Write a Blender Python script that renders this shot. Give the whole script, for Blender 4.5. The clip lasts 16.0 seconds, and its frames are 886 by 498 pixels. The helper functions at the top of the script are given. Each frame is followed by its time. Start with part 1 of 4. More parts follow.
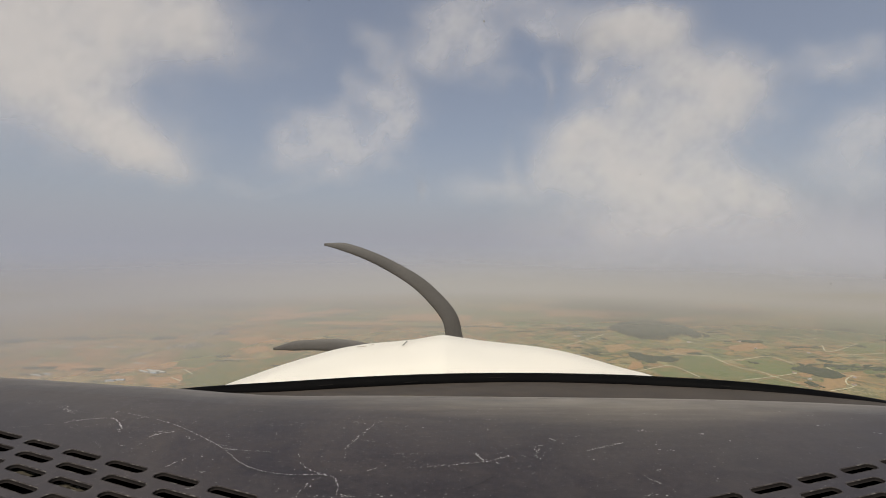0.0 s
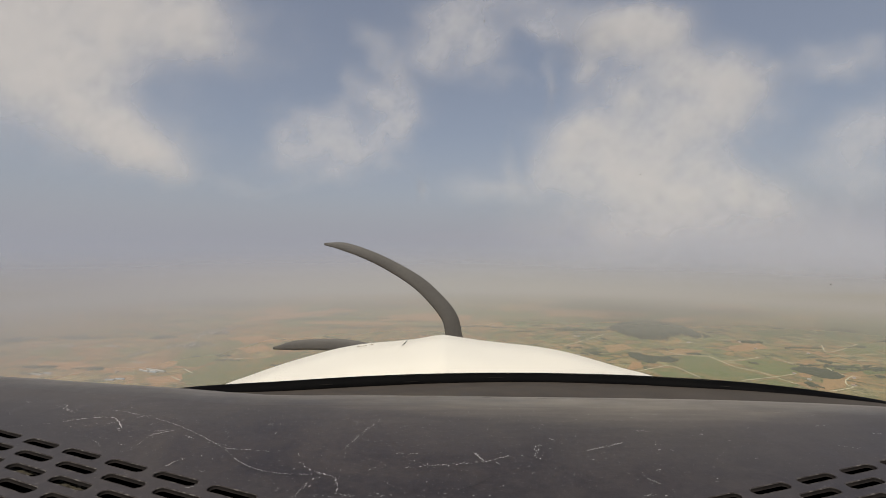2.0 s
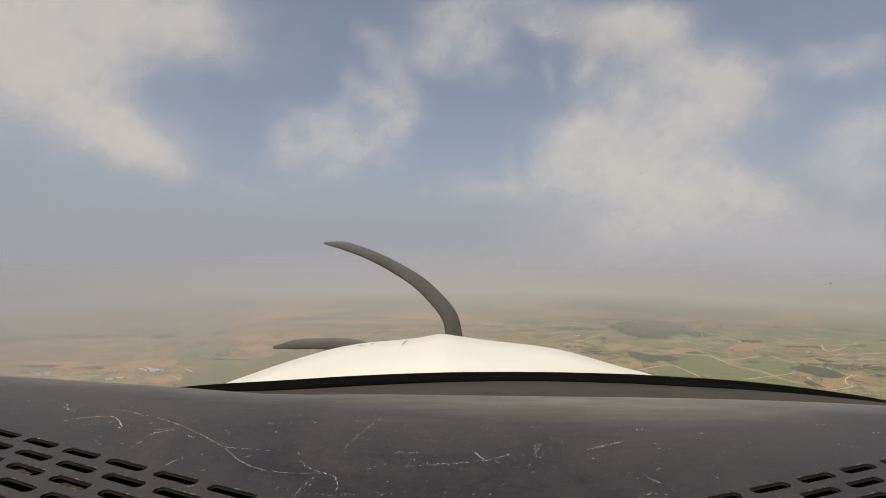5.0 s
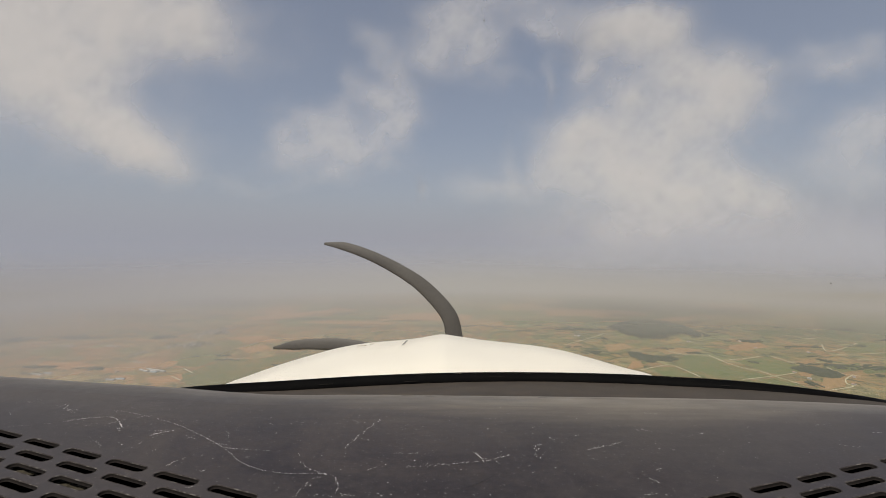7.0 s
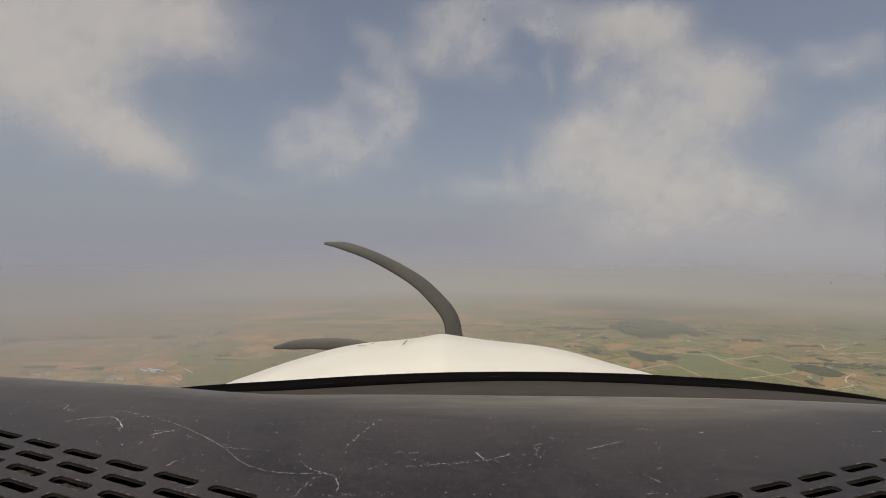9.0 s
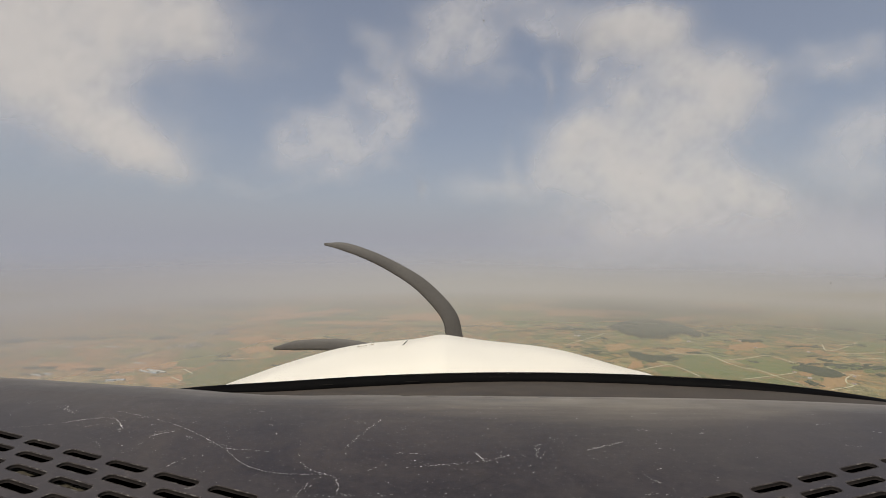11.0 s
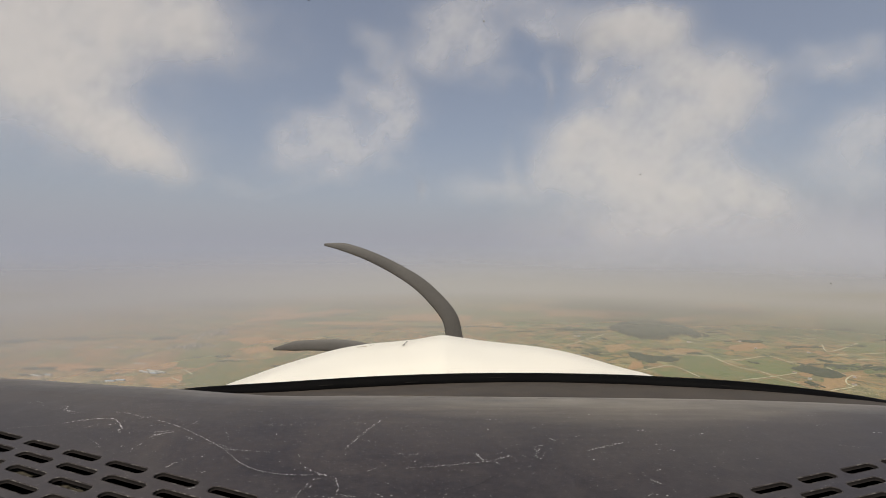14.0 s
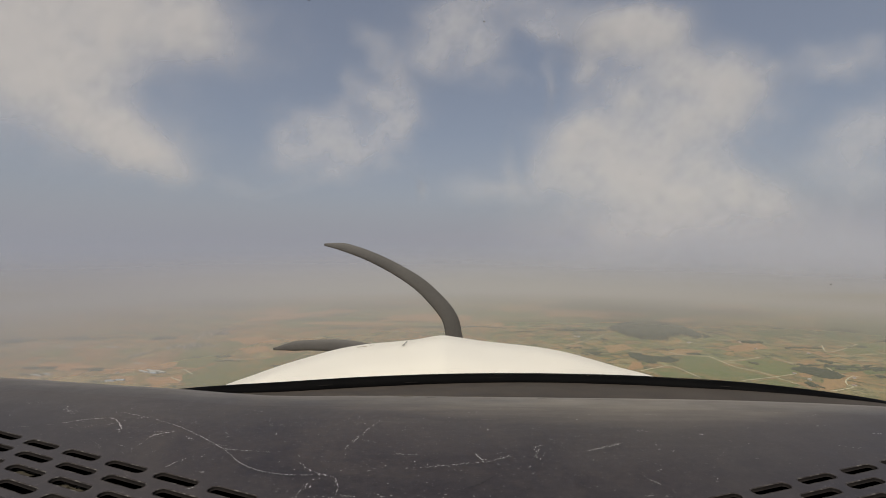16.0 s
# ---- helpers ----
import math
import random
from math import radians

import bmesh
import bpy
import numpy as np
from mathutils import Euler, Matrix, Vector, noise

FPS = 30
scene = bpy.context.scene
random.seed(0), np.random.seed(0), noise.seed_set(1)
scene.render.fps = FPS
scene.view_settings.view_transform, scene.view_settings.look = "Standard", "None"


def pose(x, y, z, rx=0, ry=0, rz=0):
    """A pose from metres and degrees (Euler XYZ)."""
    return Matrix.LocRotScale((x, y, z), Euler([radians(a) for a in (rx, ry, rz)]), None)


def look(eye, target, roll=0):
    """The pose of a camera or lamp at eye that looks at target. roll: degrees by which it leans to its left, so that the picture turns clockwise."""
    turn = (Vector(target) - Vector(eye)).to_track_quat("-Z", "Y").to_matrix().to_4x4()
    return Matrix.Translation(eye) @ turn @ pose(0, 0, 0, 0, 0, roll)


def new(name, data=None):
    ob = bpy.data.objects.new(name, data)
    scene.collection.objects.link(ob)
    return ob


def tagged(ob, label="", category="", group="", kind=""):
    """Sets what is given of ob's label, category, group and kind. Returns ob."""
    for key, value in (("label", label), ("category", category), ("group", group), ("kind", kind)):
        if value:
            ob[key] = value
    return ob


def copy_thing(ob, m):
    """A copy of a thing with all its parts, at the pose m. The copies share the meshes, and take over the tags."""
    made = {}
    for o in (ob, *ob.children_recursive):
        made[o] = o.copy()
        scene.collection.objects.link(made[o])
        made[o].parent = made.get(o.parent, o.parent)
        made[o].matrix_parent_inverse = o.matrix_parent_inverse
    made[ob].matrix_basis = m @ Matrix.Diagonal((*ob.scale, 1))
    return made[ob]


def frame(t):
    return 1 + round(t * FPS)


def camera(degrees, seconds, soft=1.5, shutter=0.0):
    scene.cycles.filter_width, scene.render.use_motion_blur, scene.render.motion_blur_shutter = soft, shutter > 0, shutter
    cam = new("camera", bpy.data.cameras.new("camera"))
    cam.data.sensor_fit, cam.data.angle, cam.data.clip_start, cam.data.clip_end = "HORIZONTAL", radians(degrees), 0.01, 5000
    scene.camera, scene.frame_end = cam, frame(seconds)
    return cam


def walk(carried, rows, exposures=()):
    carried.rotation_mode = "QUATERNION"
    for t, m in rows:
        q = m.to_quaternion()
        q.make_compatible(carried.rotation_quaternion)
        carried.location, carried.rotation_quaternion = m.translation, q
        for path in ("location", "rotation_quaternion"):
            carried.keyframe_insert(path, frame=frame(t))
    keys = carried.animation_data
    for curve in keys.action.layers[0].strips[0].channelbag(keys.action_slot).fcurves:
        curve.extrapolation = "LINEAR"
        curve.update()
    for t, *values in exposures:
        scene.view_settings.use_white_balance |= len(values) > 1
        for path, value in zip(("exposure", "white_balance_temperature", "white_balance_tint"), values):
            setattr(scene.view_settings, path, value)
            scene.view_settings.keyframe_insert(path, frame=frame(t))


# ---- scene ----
# ---- camera ----
# A small action camera sits on the glareshield of a light aircraft, 0.1 m over
# the panel. x is to starboard, y ahead, z up; the ground lies 500 m below.
cam = camera(90.0, 16.0, 0.95)
# tilt and roll in degrees: the shiver of the airframe
SHIVER = ((0.0, 0.00, 0.06), (0.5, 0.01, 0.01), (1.0, -0.11, 0.12), (1.5, -0.15, 0.16), (2.0, -0.03, 0.17), (2.5, -0.01, 0.04), (3.0, 0.01, 0.01),
          (3.5, -0.06, 0.07), (4.0, -0.11, 0.12), (6.5, -0.14, 0.17), (7.0, -0.09, 0.10), (7.5, 0.01, 0.01), (8.0, 0.00, 0.00), (8.5, -0.07, 0.08),
          (9.0, -0.14, 0.03), (11.5, 0.00, 0.00), (12.0, 0.05, 0.07), (12.5, -0.12, 0.14), (13.0, -0.16, 0.12), (13.5, 0.04, 0.05), (14.0, 0.01, 0.01),
          (14.5, -0.12, 0.14), (15.0, -0.12, 0.14), (15.5, 0.03, 0.10), (16.0, 0.03, 0.09))
# the camera's own exposure, in stops
STOPS = ((0.0, 0.05), (1.0, 0.08), (1.5, 0.12), (2.0, 0.0), (2.5, 0.08), (3.0, 0.02), (4.0, 0.0), (6.5, 0.15), (7.0, 0.0), (7.5, -0.02), (8.0, -0.17),
         (8.5, -0.23), (9.0, -0.2), (11.5, 0.07), (12.5, 0.02), (13.5, 0.05), (14.5, 0.08), (15.0, -0.06), (15.5, -0.08), (16.0, -0.16))
walk(cam, [(t, pose(0, 0, 0, 90 + a) @ pose(0, 0, 0, 0, 0, roll)) for t, a, roll in SHIVER], STOPS)

# ---- world and sun ----
SUN_EL, SUN_AZ = radians(58), radians(197)      # azimuth from straight ahead, clockwise
world = bpy.data.worlds.new("sky")
scene.world = world
world.use_nodes = True
wt = world.node_tree
wt.nodes.clear()


def wnode(kind, **values):
    n = wt.nodes.new(kind)
    for k, v in values.items():
        n.inputs[k].default_value = v
    return n


w_sky = wt.nodes.new("ShaderNodeTexSky")
w_sky.sky_type, w_sky.sun_disc = "NISHITA", False
w_sky.sun_elevation, w_sky.sun_rotation = SUN_EL, SUN_AZ
w_sky.dust_density, w_sky.air_density, w_sky.altitude = 3.0, 1.0, 600
w_co = wt.nodes.new("ShaderNodeTexCoord")
w_sep = wt.nodes.new("ShaderNodeSeparateXYZ")
wt.links.new(w_co.outputs["Generated"], w_sep.inputs[0])
# summer dust haze: thick at the horizon, thinner with height
w_haze = wt.nodes.new("ShaderNodeValToRGB")
w_haze.color_ramp.elements[0].position, w_haze.color_ramp.elements[0].color = 0.0, (1, 1, 1, 1)
w_haze.color_ramp.elements[1].position, w_haze.color_ramp.elements[1].color = 0.62, (0.32, 0.32, 0.32, 1)
for at, f in ((0.05, 0.92), (0.12, 0.70), (0.25, 0.50)):
    e = w_haze.color_ramp.elements.new(at)
    e.color = (f, f, f, 1)
wt.links.new(w_sep.outputs["Z"], w_haze.inputs[0])
w_dim = wt.nodes.new("ShaderNodeVectorMath")
w_dim.operation = "MULTIPLY"
w_dim.inputs[1].default_value = (0.1115, 0.1025, 0.095)
wt.links.new(w_sky.outputs[0], w_dim.inputs[0])
w_mix = wt.nodes.new("ShaderNodeMix")
w_mix.data_type = "RGBA"
wt.links.new(w_haze.outputs[0], w_mix.inputs["Factor"])
wt.links.new(w_dim.outputs[0], w_mix.inputs[6])
w_mix.inputs[7].default_value = (0.337, 0.345, 0.397, 1)
w_bg = wnode("ShaderNodeBackground", Strength=1.0)
w_out = wt.nodes.new("ShaderNodeOutputWorld")
wt.links.new(w_mix.outputs[2], w_bg.inputs[0])
wt.links.new(w_bg.outputs[0], w_out.inputs[0])

sun_data = bpy.data.lights.new("sun", "SUN")
sun_data.energy, sun_data.angle, sun_data.color = 3.7, radians(0.6), (1.0, 0.94, 0.83)
sun = new("sun", sun_data)
sun.matrix_world = look((0, 0, 0), (-math.sin(SUN_AZ) * math.cos(SUN_EL), -math.cos(SUN_AZ) * math.cos(SUN_EL), -math.sin(SUN_EL)))


# ---- materials ----
class Mat:
    """A node material under construction."""

    def __init__(self, name):
        self.m = bpy.data.materials.new(name)
        self.m.use_nodes = True
        self.t = self.m.node_tree
        self.t.nodes.clear()
        self.out = self.t.nodes.new("ShaderNodeOutputMaterial")
        self.co = self.t.nodes.new("ShaderNodeTexCoord").outputs["Object"]

    def add(self, kind, **values):
        n = self.t.nodes.new(kind)
        for k, v in values.items():
            n.inputs[k.replace("_", " ")].default_value = v
        return n

    def link(self, a, b):
        self.t.links.new(a, b)

    def noise(self, scale, detail=4.0, rough=0.55, distort=0.0, co=None):
        n = self.add("ShaderNodeTexNoise", Scale=scale, Detail=detail, Roughness=rough, Distortion=distort)
        self.link(co or self.co, n.inputs["Vector"])
        return n.outputs[0]

    def ramp(self, fac, *stops):
        r = self.add("ShaderNodeValToRGB")
        els = r.color_ramp.elements
        while len(els) < len(stops):
            els.new(0.5)
        for e, (p, c) in zip(els, stops):
            e.position, e.color = p, (*c, 1) if len(c) == 3 else c
        self.link(fac, r.inputs[0])
        return r.outputs[0]

    def mix(self, fac, a, b, blend="MIX"):
        n = self.add("ShaderNodeMix")
        n.data_type, n.blend_type = "RGBA", blend
        for v, s in ((fac, n.inputs[0]), (a, n.inputs[6]), (b, n.inputs[7])):
            if isinstance(v, (int, float)):
                s.default_value = v
            elif isinstance(v, tuple):
                s.default_value = (*v, 1)
            else:
                self.link(v, s)
        return n.outputs[2]

    def calc(self, op, a, b=0.0, c=0.0, clamp=False):
        n = self.add("ShaderNodeMath")
        n.operation, n.use_clamp = op, clamp
        for v, s in zip((a, b, c), n.inputs):
            if isinstance(v, (int, float)):
                s.default_value = v
            else:
                self.link(v, s)
        return n.outputs[0]

    def bsdf(self, colour, rough, bump=None, height=0.001, strength=0.5, metal=0.0, spec=0.5):
        p = self.add("ShaderNodeBsdfPrincipled", Metallic=metal)
        p.inputs["Specular IOR Level"].default_value = spec
        for v, s in ((colour, p.inputs["Base Color"]), (rough, p.inputs["Roughness"])):
            if isinstance(v, tuple):
                s.default_value = (*v, 1)
            elif isinstance(v, (int, float)):
                s.default_value = v
            else:
                self.link(v, s)
        if bump is not None:
            b = self.add("ShaderNodeBump", Strength=strength, Distance=height)
            self.link(bump, b.inputs["Height"])
            self.link(b.outputs[0], p.inputs["Normal"])
        self.link(p.outputs[0], self.out.inputs[0])
        return self.m


def grained(name, dark, light, scale, rough, fine=None, height=0.0005, strength=0.4, metal=0.0, spec=0.5):
    """Colour that wanders between two tones at a coarse and a fine scale, with fine relief."""
    m = Mat(name)
    coarse = m.noise(scale, 5, 0.6)
    small = m.noise(fine or scale * 12, 3, 0.6)
    both = m.calc("MULTIPLY_ADD", small, 0.4, m.calc("MULTIPLY", coarse, 0.6))
    col = m.ramp(both, (0.35, dark), (0.65, light))
    r = m.calc("MULTIPLY_ADD", coarse, 0.16, rough - 0.08)
    return m.bsdf(col, r, small, height, strength, metal, spec)


def panel_plastic():
    """Fine-grained black plastic with a thin, uneven film of dust; the brow's sky sheen is painted in."""
    m = Mat("black_panel_plastic")
    film, patch, grain, dots = m.noise(7, 5, 0.6), m.noise(38, 6, 0.7, 0.5), m.noise(1500, 2, 0.5), m.noise(620, 2, 0.6)
    col = m.ramp(film, (0.3, (0.0180, 0.0132, 0.0126)), (0.7, (0.0300, 0.0225, 0.0204)))
    col = m.mix(m.ramp(patch, (0.45, (0, 0, 0)), (0.8, (0.10, 0.10, 0.10))), col, (0.22, 0.20, 0.18))
    # the pebbled moulding, worn paler on its tops
    pebble = m.noise(260, 5, 0.65)
    col = m.mix(0.75, col, m.ramp(pebble, (0.33, (0.68, 0.68, 0.68)), (0.67, (1.36, 1.36, 1.36))), "MULTIPLY")
    col = m.mix(m.ramp(dots, (0.66, (0, 0, 0)), (0.73, (0.3, 0.3, 0.3))), col, (0.4, 0.38, 0.36))
    stain = m.noise(16, 6, 0.7, 0.8)
    col = m.mix(m.ramp(stain, (0.48, (0, 0, 0)), (0.7, (0.07, 0.07, 0.07))), col, (0.20, 0.155, 0.105))
    # the sky's sheen on the dusty forward brow, painted as streaks that run across
    place = m.add("ShaderNodeSeparateXYZ")
    m.link(m.co, place.inputs[0])
    long = m.add("ShaderNodeMapping")
    long.inputs["Scale"].default_value = (0.16, 1.0, 1.0)
    m.link(m.co, long.inputs["Vector"])
    streak = m.noise(120, 5, 0.6, 0.2, long.outputs[0])
    # most of it just to starboard of the middle
    port = m.calc("MAXIMUM", m.calc("SUBTRACT", 0.08, place.outputs[0]), 0.0)
    starboard = m.calc("MAXIMUM", m.calc("SUBTRACT", place.outputs[0], 0.12), 0.0)
    ahead = m.calc("MULTIPLY_ADD", port, -0.205, place.outputs[1])
    ahead = m.calc("MULTIPLY_ADD", starboard, -0.10, ahead)
    ahead = m.calc("ADD", ahead, 0.012)
    ahead = m.calc("MULTIPLY_ADD", m.calc("SUBTRACT", streak, 0.5), 0.016, ahead)
    ahead = m.calc("MULTIPLY_ADD", m.calc("SUBTRACT", film, 0.5), 0.012, ahead)
    # pale tones of the painted sheen
    dust = m.ramp(streak, (0.3, (0.125, 0.108, 0.082)), (0.7, (0.225, 0.195, 0.148)))
    col = m.mix(m.ramp(ahead, (0.20, (0, 0, 0)), (0.255, (0.12, 0.12, 0.12)), (0.290, (0.62, 0.62, 0.62)), (0.33, (0.95, 0.95, 0.95))), col, dust)
    rough = m.calc("MULTIPLY_ADD", patch, 0.25, 0.28)
    relief = m.calc("MULTIPLY_ADD", pebble, 0.8, grain)
    return m.bsdf(col, rough, relief, 0.0002, 0.22)


def worn_rim():
    """The panel's plastic where hands and cloths have rubbed it: dull, with pale chips."""
    m = Mat("worn_slot_rim")
    at = m.add("ShaderNodeNewGeometry").outputs["Position"]
    col = m.ramp(m.noise(120, 4, 0.6, 0.0, at), (0.3, (0.022, 0.0172, 0.016)), (0.7, (0.042, 0.034, 0.030)))
    chips = m.ramp(m.noise(310, 5, 0.7, 0.3, at), (0.50, (0, 0, 0)), (0.68, (0.5, 0.5, 0.5)))
    col = m.mix(chips, col, (0.30, 0.28, 0.25))
    return m.bsdf(col, 0.6, m.noise(900, 3, 0.6, 0.0, at), 0.0002, 0.4, spec=0.25)


M_PANEL = panel_plastic()
M_RIM = worn_rim()
M_SLOT = grained("slot_dust", (0.018, 0.015, 0.009), (0.050, 0.041, 0.024), 260, 0.9, 900)
M_DUCT = grained("shade_black_duct", (0.002, 0.002, 0.002), (0.004, 0.0035, 0.003), 40, 0.9, spec=0.05)
M_SCUFF = grained("white_scuff", (0.42, 0.41, 0.39), (0.72, 0.70, 0.67), 300, 0.8)
# the panel's plastic, darkened so its colour carries the shade inside the slots
M_WALLS = grained("shaded_slot_wall", (0.0070, 0.0058, 0.0050), (0.0185, 0.0150, 0.0128), 120, 0.75, 1200, 0.0002, 0.3, spec=0.12)
M_EDGE_SHEEN = grained("pale_edge_sheen", (0.10, 0.085, 0.066), (0.24, 0.21, 0.165), 130, 0.9, 700, spec=0.1)
M_SMEAR = grained("dark_smear", (0.012, 0.011, 0.011), (0.018, 0.016, 0.016), 90, 0.5)
M_SHELF = grained("grey_shelf_plastic", (0.040, 0.033, 0.026), (0.072, 0.058, 0.045), 26, 0.7, 500, 0.0003, 0.4, spec=0.2)
M_SEAL = grained("black_rubber", (0.0022, 0.0022, 0.0024), (0.0045, 0.0043, 0.0042), 20, 0.6, 300, 0.0004, 0.3, spec=0.02)
M_SEAL_GLINT = grained("seal_glint", (0.010, 0.009, 0.008), (0.03, 0.027, 0.024), 120, 0.8, 900, spec=0.1)
M_COWL = grained("white_aircraft_paint", (0.75, 0.70, 0.585), (0.81, 0.76, 0.645), 2.2, 0.32, 40, 0.0006, 0.12)
M_SPECK = grained("dirt_speck", (0.10, 0.09, 0.08), (0.3, 0.3, 0.28), 900, 0.8)
M_SEAM = grained("dark_seam", (0.04, 0.035, 0.03), (0.10, 0.08, 0.06), 60, 0.7)
M_GAP = grained("faint_gap", (0.30, 0.25, 0.19), (0.45, 0.385, 0.31), 60, 0.7)
M_BLADE = grained("dark_propeller_paint", (0.058, 0.052, 0.046), (0.082, 0.075, 0.066), 6, 0.65, 80)


def pane_glass():
    m = Mat("windscreen_glass")
    clear, gloss = m.add("ShaderNodeBsdfTransparent"), m.add("ShaderNodeBsdfGlossy", Roughness=0.02)
    clear.inputs[0].default_value = (0.985, 0.99, 0.985, 1)
    mx = m.add("ShaderNodeMixShader", Fac=0.012)
    m.link(clear.outputs[0], mx.inputs[1])
    m.link(gloss.outputs[0], mx.inputs[2])
    m.link(mx.outputs[0], m.out.inputs[0])
    return m.m


def vapour(name, colour, detail, ragged):
    """Droplets in the air: light passes through, more or less of it by the sheet's own density."""
    m = Mat(name)
    a = m.add("ShaderNodeAttribute")
    a.attribute_name = "vapour"
    lay = m.add("ShaderNodeAttribute")
    lay.attribute_name = "lay"
    n1 = m.noise(detail, 5, 0.55, 0.3, lay.outputs["Vector"])
    n2 = m.noise(detail * 3.3, 3, 0.5, 0.2, lay.outputs["Vector"])
    n = m.calc("MULTIPLY_ADD", n2, 0.3, m.calc("MULTIPLY", n1, 0.7))
    # the middle densities are the most broken up
    give = m.calc("MULTIPLY", a.outputs["Fac"], m.calc("SUBTRACT", 1.0, a.outputs["Fac"]))
    thick = m.calc("MULTIPLY_ADD", m.calc("MULTIPLY", m.calc("SUBTRACT", n, 0.5), ragged), give, a.outputs["Fac"], clamp=True)
    d, tr, cl = m.add("ShaderNodeBsdfDiffuse"), m.add("ShaderNodeBsdfTranslucent"), m.add("ShaderNodeBsdfTransparent")
    for s in (d, tr):
        s.inputs["Color"].default_value = (*colour, 1)
    lit, mx = m.add("ShaderNodeMixShader", Fac=0.3), m.add("ShaderNodeMixShader")
    m.link(d.outputs[0], lit.inputs[1])
    m.link(tr.outputs[0], lit.inputs[2])
    m.link(thick, mx.inputs[0])
    m.link(cl.outputs[0], mx.inputs[1])
    m.link(lit.outputs[0], mx.inputs[2])
    m.link(mx.outputs[0], m.out.inputs[0])
    return m.m


def redden(m, col, co):
    """The soil turns from yellow-brown to red-brown towards the west of the plain."""
    at = m.add("ShaderNodeSeparateXYZ")
    m.link(co, at.inputs[0])
    west = m.calc("MULTIPLY_ADD", m.noise(0.0016, 4, 0.6, co=co), 900.0, at.outputs[0])
    return m.mix(m.ramp(m.calc("MULTIPLY_ADD", west, 0.0004, 0.5), (0.35, (1, 1, 1)), (0.85, (0, 0, 0))), col, m.mix(1.0, col, (1.12, 0.97, 0.88), "MULTIPLY"))


def land():
    """Dry farmland far below: small plots, scrub, hedges and bare earth."""
    m = Mat("farmland")
    bend = m.add("ShaderNodeVectorMath")
    bend.operation = "MULTIPLY_ADD"
    wob = m.add("ShaderNodeTexNoise", Scale=0.004, Detail=4.0)
    m.link(m.co, wob.inputs["Vector"])
    m.link(wob.outputs["Color"], bend.inputs[0])
    bend.inputs[1].default_value = (150, 150, 0)
    m.link(m.co, bend.inputs[2])
    cols = []
    for scale in (0.0105, 0.021):
        plots = m.add("ShaderNodeTexVoronoi", Scale=scale, Randomness=0.95)
        m.link(bend.outputs[0], plots.inputs["Vector"])
        sep = m.add("ShaderNodeSeparateColor")
        m.link(plots.outputs["Color"], sep.inputs[0])
        cols.append(m.ramp(sep.outputs[0], (0.0, (0.211, 0.144, 0.069)), (0.2, (0.278, 0.192, 0.088)), (0.38, (0.14, 0.14, 0.065)),
                           (0.55, (0.316, 0.187, 0.080)), (0.75, (0.102, 0.122, 0.041)), (0.92, (0.298, 0.270, 0.131))))
    col = m.mix(0.45, cols[0], cols[1])
    big = m.noise(0.0011, 4, 0.6)
    col = m.mix(m.ramp(big, (0.42, (0, 0, 0)), (0.6, (0.5, 0.5, 0.5))), col, (0.121, 0.153, 0.057))
    earth = m.noise(0.006, 6, 0.7, 1.0)
    col = m.mix(m.ramp(earth, (0.52, (0, 0, 0)), (0.64, (0.7, 0.7, 0.7))), col, (0.325, 0.178, 0.073))
    scrub = m.noise(0.022, 8, 0.75, 0.5)
    col = m.mix(m.ramp(scrub, (0.5, (0, 0, 0)), (0.64, (0.8, 0.8, 0.8))), col, (0.075, 0.085, 0.045))
    # broken hedges between the plots
    rim = m.add("ShaderNodeTexVoronoi", Scale=0.0105, Randomness=0.95)
    rim.feature = "DISTANCE_TO_EDGE"
    m.link(bend.outputs[0], rim.inputs["Vector"])
    gaps = m.noise(0.011, 4, 0.7)
    near = m.ramp(rim.outputs["Distance"], (0.03, (1, 1, 1)), (0.09, (0, 0, 0)))
    hedge = m.mix(1.0, near, m.ramp(gaps, (0.46, (0, 0, 0)), (0.56, (0.85, 0.85, 0.85))), "MULTIPLY")
    col = m.mix(hedge, col, (0.06, 0.075, 0.035))
    return m.bsdf(redden(m, col, m.co), 0.95, scrub, 2.0, 0.5, spec=0.1)


def crop(name, scrubby, *tones):
    """A field: one tone a field, with scrub, thin patches and bare spots."""
    m = Mat(name)
    rnd = m.add("ShaderNodeObjectInfo").outputs["Random"]
    col = m.ramp(rnd, *[(i / max(1, len(tones) - 1) * 0.96, c) for i, c in enumerate(tones)])
    geo = m.add("ShaderNodeNewGeometry").outputs["Position"]
    blot = m.noise(0.02, 6, 0.7, co=geo)
    col = m.mix(m.ramp(blot, (0.35, (0.5, 0.5, 0.5)), (0.7, (0, 0, 0))), col, (0.220, 0.167, 0.084))
    earth = m.noise(0.007, 6, 0.7, 1.0, co=geo)
    col = m.mix(m.ramp(earth, (0.48, (0, 0, 0)), (0.6, (scrubby, scrubby, scrubby))), col, (0.325, 0.187, 0.080))
    fine = m.noise(0.09, 5, 0.75, co=geo)
    scrub = m.noise(0.02, 8, 0.75, 0.6, co=geo)
    col = m.mix(m.ramp(scrub, (0.46, (0, 0, 0)), (0.64, (scrubby, scrubby, scrubby))), col, (0.095, 0.1, 0.05))
    col = m.mix(0.65, col, m.ramp(fine, (0.3, (0.5, 0.5, 0.5)), (0.7, (1.3, 1.3, 1.3))), "MULTIPLY")
    return m.bsdf(redden(m, col, geo), 0.95, spec=0.1)


